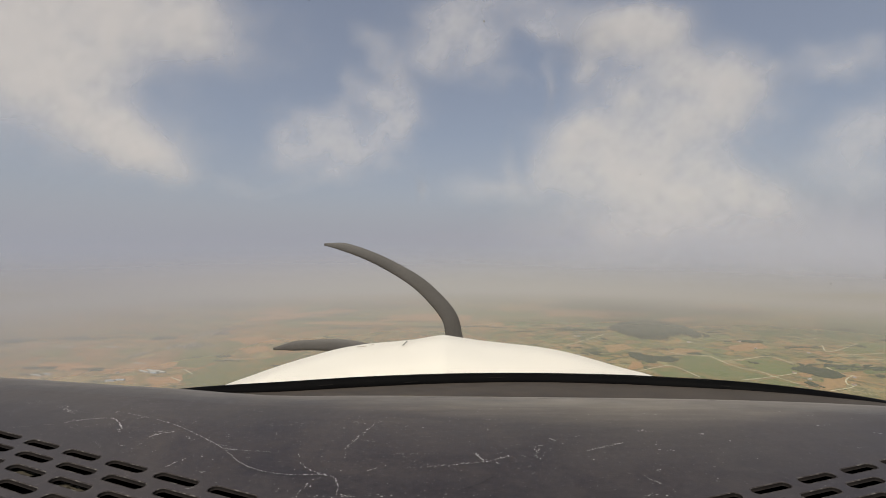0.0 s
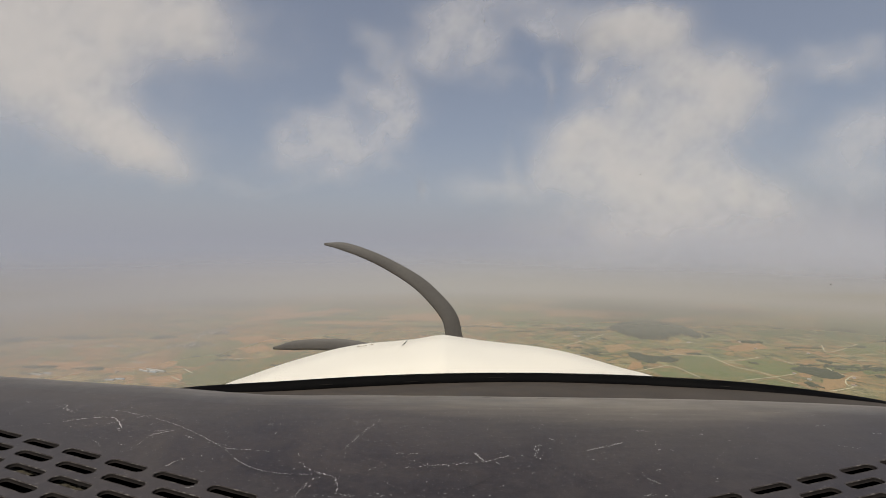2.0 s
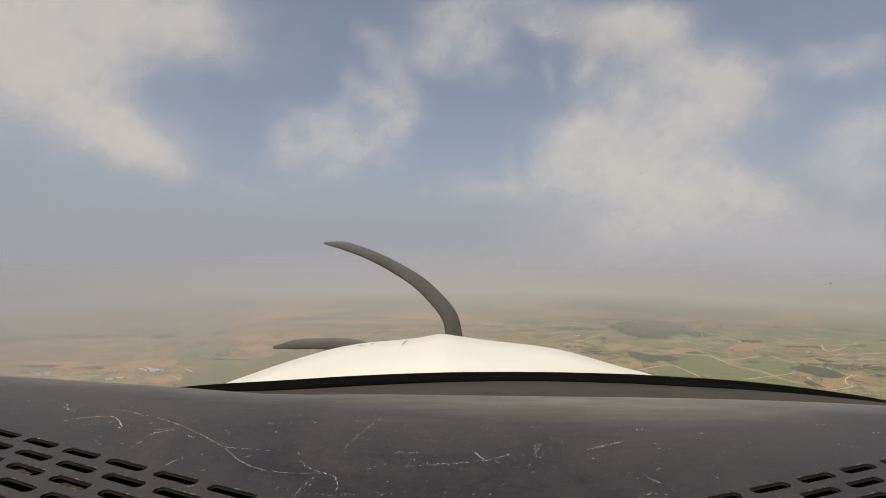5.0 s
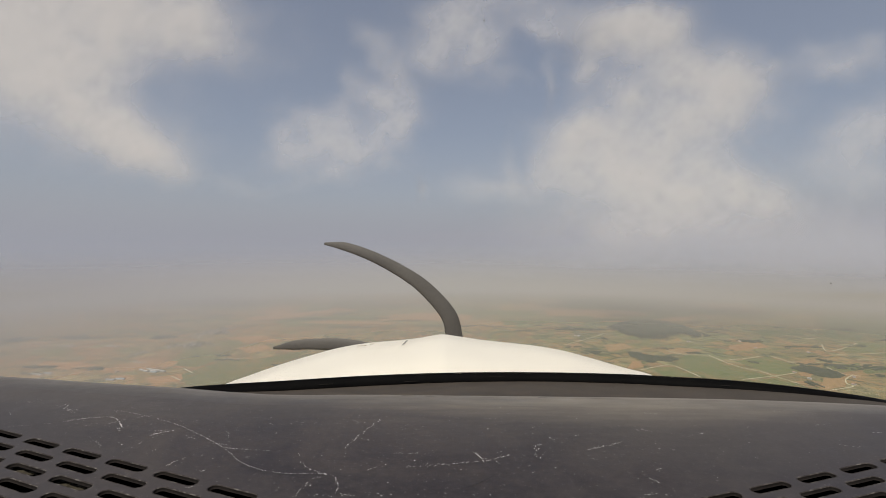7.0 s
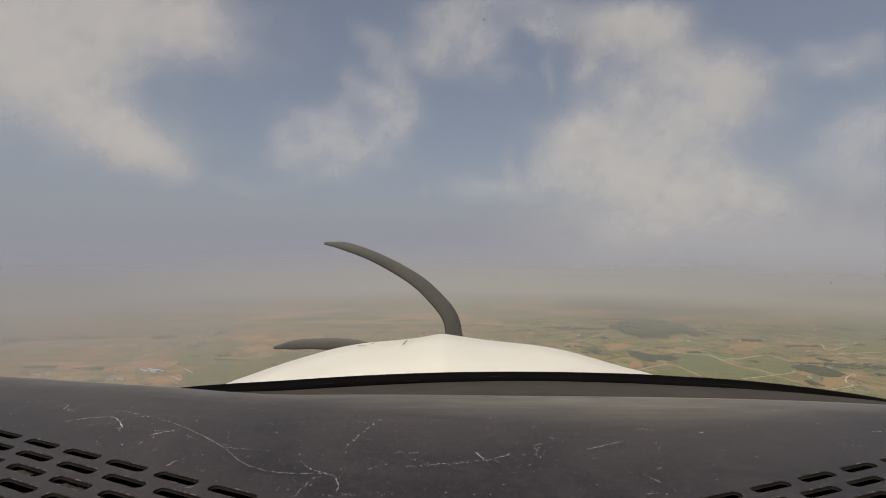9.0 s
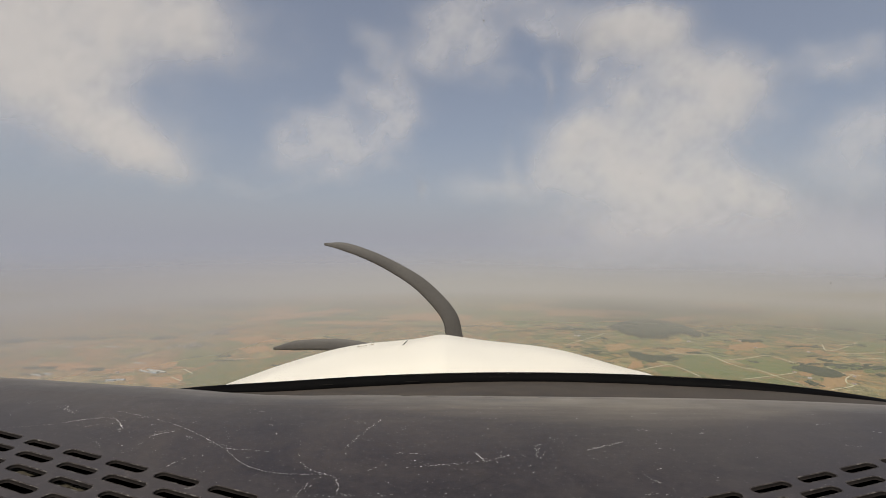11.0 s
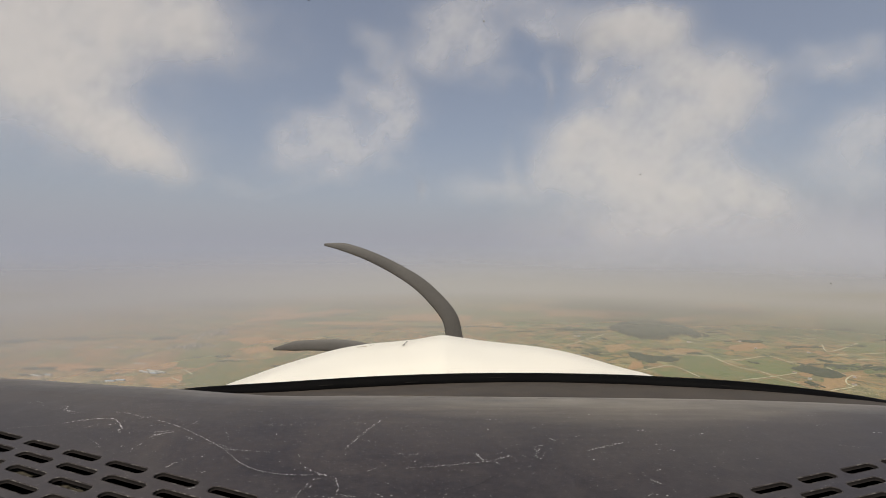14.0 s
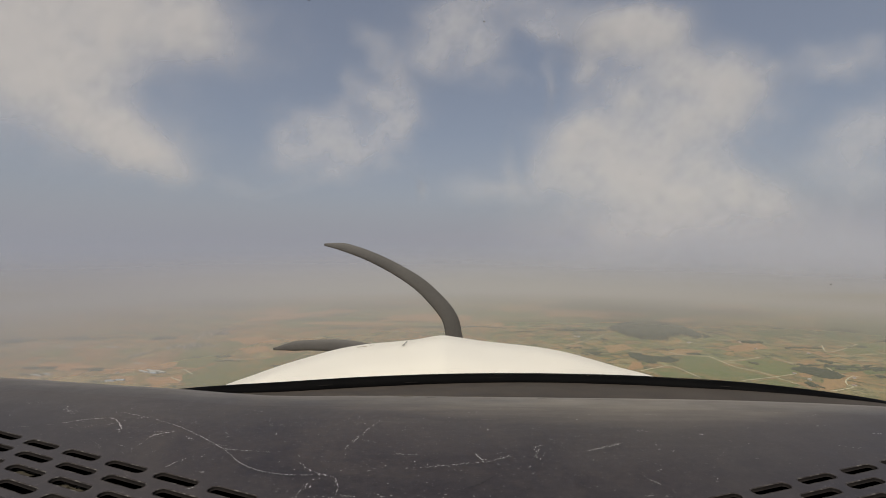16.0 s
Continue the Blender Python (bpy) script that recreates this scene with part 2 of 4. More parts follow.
M_LAND = land()
M_DRY = crop("dry_field", 0.85, (0.297, 0.216, 0.105), (0.325, 0.192, 0.084), (0.201, 0.144, 0.073), (0.316, 0.286, 0.139), (0.15, 0.15, 0.07),
             (0.287, 0.173, 0.080), (0.107, 0.138, 0.049))
M_GREEN = crop("green_field", 0.3, (0.09, 0.135, 0.045), (0.112, 0.158, 0.049))
M_SOIL = crop("bare_soil", 0.35, (0.383, 0.211, 0.092), (0.325, 0.221, 0.100), (0.392, 0.230, 0.105))
M_BLUE_ROOF = grained("blue_grey_sheet_roof", (0.22, 0.26, 0.285), (0.34, 0.38, 0.40), 0.05, 0.8, 1, spec=0.2)
M_TRACK = grained("pale_dirt_track", (0.38, 0.345, 0.20), (0.48, 0.435, 0.27), 0.05, 0.9, 0.6)
M_WOOD = grained("woodland_leaves", (0.04, 0.052, 0.03), (0.075, 0.085, 0.05), 0.03, 0.9, 0.5, 0.5, 0.6, spec=0.1)
M_WALL = grained("white_plaster", (0.32, 0.305, 0.275), (0.45, 0.43, 0.395), 0.1, 0.9, 2)
M_ROOF = grained("pale_sheet_roof", (0.33, 0.315, 0.27), (0.46, 0.445, 0.39), 0.05, 0.9, 1, spec=0.1)
M_TILE = grained("clay_roof", (0.32, 0.20, 0.14), (0.46, 0.33, 0.25), 0.2, 0.8, 2)


# ---- building tools ----
def mesh_object(name, verts, faces, material, parent=None, smooth=True, label=""):
    me = bpy.data.meshes.new(name)
    me.from_pydata([tuple(v) for v in verts], [], faces)
    me.validate()
    me.materials.append(material)
    me.polygons.foreach_set("use_smooth", [smooth] * len(me.polygons))
    ob = new(name, me)
    if parent:
        ob.parent = parent
    if label:
        ob["label"] = label
    return ob


def part(name, bm, material, parent=None, label="", smooth=True):
    me = bpy.data.meshes.new(name)
    bmesh.ops.recalc_face_normals(bm, faces=bm.faces)
    bm.to_mesh(me)
    bm.free()
    me.materials.append(material)
    me.polygons.foreach_set("use_smooth", [smooth] * len(me.polygons))
    ob = new(name, me)
    if parent:
        ob.parent = parent
    if label:
        ob["label"] = label
    return ob


def sheet(rows):
    """Vertices and quads of a grid of points, given row by row."""
    n = len(rows[0])
    verts = [p for r in rows for p in r]
    faces = [(j * n + i, j * n + i + 1, (j + 1) * n + i + 1, (j + 1) * n + i) for j in range(len(rows) - 1) for i in range(n - 1)]
    return verts, faces


def curve_through(pts, n):
    """n points on a smooth line through the given ones."""
    p = [Vector(q) for q in pts]
    p = [p[0] * 2 - p[1], *p, p[-1] * 2 - p[-2]]
    out = []
    for k in range(n):
        s = k / (n - 1) * (len(p) - 3)
        i = min(int(s), len(p) - 4)
        t = s - i
        a, b, c, d = p[i:i + 4]
        out.append(0.5 * (2 * b + (c - a) * t + (2 * a - 5 * b + 4 * c - d) * t * t + (3 * b - a - 3 * c + d) * t ** 3))
    return out


def sight(u, v, d):
    """The point d metres ahead, at the side slope u and the height slope v."""
    return Vector((u * d, d, v * d))


# ---- glareshield ----
PANEL_Z, LIP = -0.100, 0.12


def brow(x):
    """How far ahead the flat of the panel reaches before it rolls over."""
    x = max(-0.36, min(0.33, x))
    hollow = 0.0028 * math.exp(-((x + 0.145) / 0.045) ** 2) + 0.0048 * math.exp(-((x + 0.112) / 0.05) ** 2)
    return -hollow + 0.2819 - 0.0365 * x + 0.1519 * x ** 2 - 0.5754 * x ** 3 - 0.8497 * x ** 4


def slot_loop(cx, cy, ax, length, width, n=7):
    """The outline of a round-ended slot."""
    ends = []
    for s in (1, -1):
        for k in range(n):
            a = -math.pi / 2 + math.pi * k / (n - 1)
            ends.append((s * ((length - width) / 2 + math.cos(a) * width / 2), s * math.sin(a) * width / 2))
    c, s = math.cos(ax), math.sin(ax)
    return [(cx + x * c - y * s, cy + x * s + y * c) for x, y in ends]


def vent_slots():
    """Centres of the demister slots: staggered rows, slanting towards the middle of the panel."""
    port, starboard = [], []
    for row in range(6):
        for k in range(-4, 6):
            e, n = k * 0.0318 + row * 0.0126, row * 0.0094
            x, y = -0.2050 + 0.9345 * e - 0.356 * n, 0.2262 - 0.356 * e - 0.9345 * n
            if -0.31 < x < -0.072 and y > 0.105 and e < 0.140:
                port.append((x, y, math.atan2(-0.356, 0.9345)))
            e, n = k * 0.0274 + row * 0.0116, row * 0.0090
            x, y = 0.1900 - 0.954 * e + 0.30 * n, 0.2021 - 0.30 * e - 0.954 * n
            if 0.098 < x < 0.31 and y > 0.105 and e < 0.099:
                starboard.append((x, y, math.atan2(0.30, 0.954)))
    return port, starboard


glareshield = tagged(new("glareshield"), "black moulded plastic glareshield, scuffed, with demister slots", "glareshield")
PORT, STARBOARD = vent_slots()
PORT_SLOT, STARBOARD_SLOT = (0.0247, 0.0052), (0.0209, 0.0048)      # length, width
bm = bmesh.new()
rim = [(-0.52 + 0.03 * k, brow(-0.52 + 0.03 * k)) for k in range(35)]
outer = rim + [(0.5, 0.02), (-0.52, 0.02)]


def ring(bm, pts, z):
    vs = [bm.verts.new((x, y, z)) for x, y in pts]
    return vs, [bm.edges.new((vs[i], vs[(i + 1) % len(vs)])) for i in range(len(vs))]


ov, edges = ring(bm, outer, PANEL_Z)
holes = []
for cx, cy, a in PORT:
    hv, he = ring(bm, slot_loop(cx, cy, a, *PORT_SLOT), PANEL_Z)
    holes.append((hv, cx, cy))
    edges += he
for cx, cy, a in STARBOARD:
    hv, he = ring(bm, slot_loop(cx, cy, a, *STARBOARD_SLOT), PANEL_Z)
    holes.append((hv, cx, cy))
    edges += he
bmesh.ops.triangle_fill(bm, use_beauty=True, use_dissolve=False, edges=edges, normal=(0, 0, 1))
part("panel_top", bm, M_PANEL, glareshield, "flat scuffed top with slanting slots", smooth=False)

for group, length, width in ((PORT, *PORT_SLOT), (STARBOARD, *STARBOARD_SLOT)):
    def level(spread, z):
        loop = slot_loop(0, 0, 0, length + 2 * spread, width + 2 * spread)
        return [(x, y, z) for x, y in loop + loop[:1]]
    rim_rows = [level(0.00034, 0.00002), level(0.00016, 0.00007), level(-0.00002, 0.00003), level(-0.00012, -0.00008), level(-0.00018, -0.0002)]
    wall_rows = [level(-0.00018, -0.0002), level(-0.00022, -0.0007), level(-0.00032, -0.0013), level(-0.0006, -0.0014)]
    first = None
    for cx, cy, a in group:
        if first is None:
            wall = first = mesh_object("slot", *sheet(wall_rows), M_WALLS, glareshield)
            edge = first_edge = mesh_object("rim", *sheet(rim_rows), M_RIM, wall, label="worn, chipped rim of the slot")
        else:
            wall, edge = new("slot", first.data), new("rim", first_edge.data)
            wall.parent, edge.parent = glareshield, wall
            edge["label"] = "worn, chipped rim of the slot"
        wall.matrix_basis = pose(cx, cy, PANEL_Z, 0, 0, math.degrees(a))

# the brow rolls down ahead
rows = []
for k in range(13):
    a = radians(62) * k / 12
    rows.append([(x, y + LIP * math.sin(a), PANEL_Z - LIP * (1 - math.cos(a))) for x, y in rim])
mesh_object("rolled_edge", *sheet(rows), M_PANEL, glareshield)
for x in (-0.008, 0.030, 0.068, 0.104, 0.181):      # short dark dashes along the roll
    side = []
    for a in (0.183, 0.192):
        side.append([(x + dx, brow(x + dx) + LIP * math.sin(a), PANEL_Z - LIP * (1 - math.cos(a)) + 0.0003) for dx in (-0.003, -0.001, 0.001, 0.003)])
    mesh_object("dent", *sheet(side), M_SMEAR, glareshield, False, "dark dent in the rolled edge")
# a thin highlight painted on the roll as a pale strip, ragged along its near side
rows = [[] for _ in range(4)]
for k in range(121):
    x = -0.135 + 0.200 * k / 120
    reach = 0.095 * math.sin(math.pi * (k + 0.5) / 121) ** 0.5 * (0.75 + 0.6 * noise.noise((x * 130, 2.7, 0)))
    for j, row in enumerate(rows):
        a = 0.345 - reach * j / 3
        row.append((x, brow(x) + (LIP + 0.0002) * math.sin(a), PANEL_Z - LIP + (LIP + 0.0002) * math.cos(a)))
mesh_object("dust_line", *sheet(rows), M_EDGE_SHEEN, glareshield, label="pale painted line of sheen on the rolled edge")
# the duct under the slots; its near-black colour holds the shade down there
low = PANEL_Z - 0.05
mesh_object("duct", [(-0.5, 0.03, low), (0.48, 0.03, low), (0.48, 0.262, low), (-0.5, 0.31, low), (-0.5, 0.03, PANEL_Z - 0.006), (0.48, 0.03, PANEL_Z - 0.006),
                     (0.48, 0.262, PANEL_Z - 0.006), (-0.5, 0.31, PANEL_Z - 0.006)], [(0, 1, 2, 3), (2, 3, 7, 6), (1, 2, 6, 5), (0, 3, 7, 4), (0, 1, 5, 4)], M_DUCT, glareshield, False, "duct under the slots, its shade painted black")
for x, y, w in ((-0.1888, 0.1995, 0.021), (-0.1582, 0.1862, 0.012), (-0.1492, 0.1845, 0.010), (0.1749, 0.1802, 0.017), (-0.2040, 0.1905, 0.016)):
    bm = bmesh.new()
    bmesh.ops.create_icosphere(bm, subdivisions=3, radius=1)
    for v in bm.verts:      # a matted tuft, not a ball
        v.co *= 1 + 0.9 * noise.noise(v.co * 2.3 + Vector((x * 90, y * 90, 0)))
    bmesh.ops.transform(bm, verts=bm.verts, matrix=Matrix.Translation((x * 1.05, y * 1.05, PANEL_Z - 0.005)) @ Matrix.Rotation(-0.35, 4, "Z") @ Matrix.Diagonal((w / 2, w / 4, 0.0012, 1)))
    part("lint", bm, M_SLOT, glareshield, "brown dust caught under a slot")


# ---- scuffs on the panel ----
def flecks(path, width, fill, wander, rng):
    """Quads of a broken white scratch along a line on the panel."""
    verts, faces = [], []
    pts = curve_through([(x, y, 0) for x, y in path], 10 * len(path))
    total = sum((b - a).length for a, b in zip(pts, pts[1:]))
    steps = max(4, int(total / 0.0008))
    line = curve_through(pts, steps)
    for a, b in zip(line, line[1:]):
        gap = 0.5 + 0.5 * noise.noise((a.x * 260, a.y * 260, width * 1e4))
        if rng.random() > fill * (0.45 + 1.1 * gap):
            continue
        d = (b - a).normalized()
        s = Vector((-d.y, d.x, 0)) * width * rng.uniform(0.1, 0.72) / 2
        o = Vector((rng.gauss(0, wander), rng.gauss(0, wander), 0))
        i = len(verts)
        verts += [(*(p + o)[:2], PANEL_Z + 0.0002) for p in (a - s, b - s * 0.6, b + s * 0.6, a + s)]
        faces.append((i, i + 1, i + 2, i + 3))
    return verts, faces


rng = random.Random(5)
SCRATCHES = (
    ([-0.2042, 0.2722, -0.1921, 0.2694, -0.1566, 0.2537, -0.1343, 0.2398, -0.1099, 0.2215, -0.0947, 0.2069, -0.0810, 0.1990, -0.0673, 0.1960, -0.0510, 0.1960], 0.00045, 0.58, 0.00012),
    ([-0.2181, 0.2537, -0.2092, 0.2587, -0.1963, 0.2613, -0.1870, 0.2554, -0.1781, 0.2458], 0.0008, 0.95, 0.00015),
    ([-0.2458, 0.2458, -0.2330, 0.2489, -0.2199, 0.2521], 0.0004, 0.5, 0.0002),
    ([-0.1559, 0.2354, -0.1511, 0.2398, -0.1463, 0.2420], 0.0009, 0.95, 0.0002),
    ([-0.1099, 0.2215, -0.0992, 0.2196, -0.0844, 0.2178], 0.0006, 0.6, 0.0002),
    ([-0.0492, 0.2215, -0.0438, 0.2383, -0.0353, 0.2613], 0.0006, 0.55, 0.0006),
    ([-0.0698, 0.2154, -0.0630, 0.2026, -0.0536, 0.1965, -0.0462, 0.1917, -0.0429, 0.1806], 0.0006, 0.6, 0.0004),
    ([-0.0114, 0.2026, 0.0042, 0.2052, 0.0215, 0.2085], 0.0006, 0.6, 0.0004),
    ([0.0155, 0.2166, 0.0190, 0.2096, 0.0195, 0.2069], 0.0005, 0.7, 0.0003),
    ([0.0717, 0.2196, 0.0815, 0.2234, 0.0919, 0.2279], 0.0004, 0.8, 0.0001),
    ([-0.2409, 0.2810, -0.2296, 0.2732, -0.2218, 0.2667], 0.0011, 0.7, 0.0012),
    ([-0.1832, 0.2481, -0.1774, 0.2458], 0.0010, 0.8, 0.001),
    ([0.0476, 0.2246, 0.0471, 0.2184, 0.0450, 0.2113], 0.0008, 0.7, 0.0012),
    ([-0.2669, 0.2851, -0.2607, 0.2882], 0.0007, 0.8, 0.0002),
    ([0.0037, 0.1798, -0.0330, 0.1794, -0.0601, 0.1786], 0.0005, 0.25, 0.0005),
    ([0.0897, 0.1922, 0.0928, 0.1885], 0.0004, 0.8, 0.0003),
    ([0.2342, 0.2412, 0.2388, 0.2412], 0.0009, 0.8, 0.0006),
    ([0.1379, 0.2398, 0.1415, 0.2390], 0.0009, 0.8, 0.0006),
    ([0.1075, 0.2435, 0.1133, 0.2427], 0.0006, 0.7, 0.0008),
    ([-0.0601, 0.1786, -0.0548, 0.1917, -0.0514, 0.1955], 0.0005, 0.4, 0.0006),
    ([-0.2696, 0.2872, -0.2672, 0.2893, -0.2637, 0.2904], 0.0009, 0.95, 0.0001),
    ([-0.2554, 0.282, -0.2541, 0.2846], 0.00035, 0.5, 0.0003),
    ([-0.2009, 0.2465, -0.1968, 0.2513, -0.1891, 0.2521, -0.1845, 0.2587], 0.00035, 0.5, 0.0003),
    ([-0.1542, 0.219, -0.1554, 0.2299, -0.1554, 0.2361], 0.00035, 0.5, 0.0003),
    ([-0.1367, 0.2361, -0.1302, 0.232], 0.0006, 0.75, 0.0004),
    ([-0.1277, 0.201, -0.1256, 0.2047, -0.1237, 0.2085, -0.1226, 0.2108], 0.0006, 0.75, 0.0004),
    ([-0.1088, 0.198, -0.1054, 0.2], 0.0006, 0.75, 0.0004),
    ([-0.1033, 0.2605, -0.0977, 0.2521, -0.0884, 0.2333], 0.0005, 0.22, 0.0008),
    ([-0.1085, 0.184, -0.104, 0.1853], 0.0004, 0.65, 0.0002),
    ([-0.0528, 0.2537, -0.0493, 0.2562], 0.0004, 0.65, 0.0002),
    ([-0.0242, 0.2497, -0.0193, 0.2481], 0.0004, 0.65, 0.0002),
    ([0.016, 0.2166, 0.0195, 0.2091], 0.0006, 0.75, 0.0004),
    ([0.0215, 0.2085, 0.0272, 0.2113, 0.0329, 0.2148], 0.0006, 0.75, 0.0004),
    ([-0.0185, 0.2015, -0.0129, 0.2026], 0.0004, 0.65, 0.0002),
    ([0.048, 0.2253, 0.051, 0.2246], 0.0006, 0.75, 0.0004),
    ([0.0444, 0.2136, 0.0469, 0.2178], 0.0006, 0.75, 0.0004),
    ([0.0746, 0.2215, 0.0828, 0.2246, 0.093, 0.2292], 0.0004, 0.65, 0.0002),
    ([0.0894, 0.1936, 0.0938, 0.188], 0.0004, 0.65, 0.0002),
    ([0.0954, 0.199, 0.0992, 0.201], 0.0004, 0.65, 0.0002),
    ([0.1097, 0.245, 0.113, 0.2427], 0.0006, 0.75, 0.0004),
    ([0.2112, 0.2505, 0.217, 0.2521], 0.0006, 0.75, 0.0004),
)
sv, sf = [], []
for path, width, fill, wander in SCRATCHES:
    pts = list(zip(path[0::2], path[1::2]))
    v, f = flecks(pts, width, fill, wander, rng)
    sf += [tuple(i + len(sv) for i in q) for q in f]
    sv += v
mark = [Vector(p) for p in ((0.0089, 0.1845), (0.0159, 0.1885), (0.0252, 0.1975))]
mesh_object("smear", [(p.x + s * w, p.y + s * w * 0.8, PANEL_Z + 0.00015) for p, w in zip(mark, (0.0004, 0.0012, 0.0003)) for s in (-1, 1)], [(0, 2, 3, 1), (2, 4, 5, 3)],
            M_SMEAR, glareshield, False, "dark rubbed mark")
# small stray strokes, most of them on the port side
for k in range(85):
    x, y = (rng.uniform(-0.31, -0.02) if k % 3 else rng.uniform(-0.05, 0.27)), rng.uniform(0.165, 0.275)
    a, l = rng.gauss(0.1, 0.5), rng.uniform(0.002, 0.013)
    end = (x + l * math.cos(a), y + l * math.sin(a))
    if any(abs(x - c[0]) < 0.024 and abs(y - c[1]) < 0.012 for c in PORT + STARBOARD):
        continue
    v, f = flecks([(x, y), ((x + end[0]) / 2, (y + end[1]) / 2 + rng.gauss(0, 0.0006)), end], 0.0004, rng.uniform(0.2, 0.6), 0.0004, rng)
    sf += [tuple(i + len(sv) for i in q) for q in f]
    sv += v
# loose specks of dust and small nicks
for k in range(1700):
    x, y = (rng.uniform(-0.34, 0.32) if k % 2 else rng.gauss(-0.03, 0.09)), rng.uniform(0.15, 0.31)
    if y > brow(x) - 0.002 or x > 0.07 and rng.random() < 0.55 or any(abs(x - c[0]) < 0.016 and abs(y - c[1]) < 0.008 for c in PORT + STARBOARD):
        continue
    r, a = 0.00006 + 0.00022 * rng.random() ** 6, rng.random() * 3.1
    c, s = math.cos(a) * r * rng.uniform(1, 2.2), math.sin(a) * r
    i = len(sv)
    sv += [(x - c, y - s, PANEL_Z + 0.0002), (x + s, y - c * 0.7, PANEL_Z + 0.0002), (x + c, y + s, PANEL_Z + 0.0002), (x - s, y + c * 0.7, PANEL_Z + 0.0002)]
    sf.append((i, i + 1, i + 2, i + 3))
tagged(mesh_object("scuff", sv, sf, M_SCUFF, glareshield, False, "white scratches, nicks and dust specks"), kind="stuff")

# ---- forward shelf and windscreen seal ----
def seal_depth(u):
    return 0.80 - 0.22 * (u - 0.05) ** 2


SEAL_TOP = [-0.6939, -0.3291, -0.5791, -0.3144, -0.4898, -0.3074, -0.3622, -0.2997, -0.1709, -0.2876, 0.0204, -0.2806, 0.2117, -0.2793, 0.4031, -0.2832, 0.5306, -0.2895, 0.6582, -0.2972, 0.7857, -0.3099, 0.9133, -0.3265, 1.0000, -0.3406, 1.0918, -0.3584]
SEAL_LOW = [-0.6939, -0.3345, -0.5791, -0.3245, -0.4898, -0.3258, -0.3622, -0.3230, -0.1709, -0.3120, 0.0204, -0.3036, 0.2117, -0.3010, 0.4031, -0.3055, 0.5306, -0.3112, 0.6582, -0.3176, 0.7857, -0.3265, 0.9133, -0.3386, 1.0000, -0.3482, 1.0918, -0.3635]
top = curve_through([sight(u, v, seal_depth(u)) for u, v in zip(SEAL_TOP[0::2], SEAL_TOP[1::2])], 80)
low = curve_through([sight(u, v, seal_depth(u) - 0.012) for u, v in zip(SEAL_LOW[0::2], SEAL_LOW[1::2])], 80)
seal = tagged(new("windscreen_seal"), "glossy black rubber seal along the windscreen base", "seal")
rows = []
for k in range(9):
    f = k / 8
    bulge = math.sin(f * math.pi) * 0.003
    rows.append([a.lerp(b, f) + Vector((0, -bulge, bulge * 0.25)) for a, b in zip(top, low)])
rows.append([p + Vector((0, 0.02, -0.004)) for p in low])
rows.insert(0, [p + Vector((0, 0.02, -0.014)) for p in top])
mesh_object("bead", *sheet(rows[:6]), M_SEAL, seal, label="rounded upper bead of the seal")
mesh_object("lip", *sheet(rows[5:]), M_SEAL, seal, label="lower lip resting on the shelf")
# reflections along the rubber, painted as thin grey strips
for at, span, drop in ((0.085, 0.05, 0.45), (0.155, 0.035, 0.30), (0.40, 0.03, 0.75), (0.62, 0.035, 0.6), (-0.28, 0.04, 0.55), (-0.10, 0.06, 0.70), (0.27, 0.02, 0.2)):
    line = [a.lerp(b, drop) + Vector((0, -0.0045 * math.sin(drop * math.pi) - 0.0012, 0.001)) for a, b in zip(top, low) if at < a.x / a.y < at + span]
    w = len(line)
    mesh_object("smudge", [p + Vector((0, 0, dz * math.sin(math.pi * (k + 0.5) / w))) for dz in (-0.0006, 0.0006) for k, p in enumerate(line)],
                [(k, k + 1, w + k + 1, w + k) for k in range(w - 1)], M_SEAL_GLINT, seal, False, "dull grey painted glint on the rubber")

shelf = tagged(new("forward_shelf"), "grey plastic shelf between glareshield and windscreen", "shelf")
rows = []
for k in range(9):
    f = k / 8
    rows.append([Vector((p.x * (0.55 + 0.45 * f), 0.36 + (p.y - 0.002 - 0.36) * f, -0.150 + (p.z + 0.150 + 0.001) * f - 0.004 * math.sin(f * math.pi))) for p in low])
mesh_object("shelf_top", *sheet(rows), M_SHELF, shelf)

# where the shelf's forward rim is chipped pale
rim_line = [p for p in low if 0.385 < p.x / p.y < 0.475]
mesh_object("chipped_rim", [p + Vector((0, -0.004, dz)) for dz in (0.0002, 0.0014) for p in rim_line],
            [(k, k + 1, len(rim_line) + k + 1, len(rim_line) + k) for k in range(len(rim_line) - 1)], M_GAP, shelf, False, "pale chipped rim")

# ---- windscreen ----
windscreen = tagged(new("windscreen"), "clear curved acrylic windscreen with a few specks", "windscreen")


def screen_point(u, s):
    """A point of the pane: s runs from the seal (0) to over the camera (1)."""
    d = seal_depth(u) - 0.004
    base = sight(u, -0.29 - 0.06 * (u - 0.08) ** 2, d)
    return Vector((base.x * (1 - 0.25 * s), base.y - 0.75 * s ** 1.15 * d / 0.8, base.z + 0.62 * s ** 0.82))


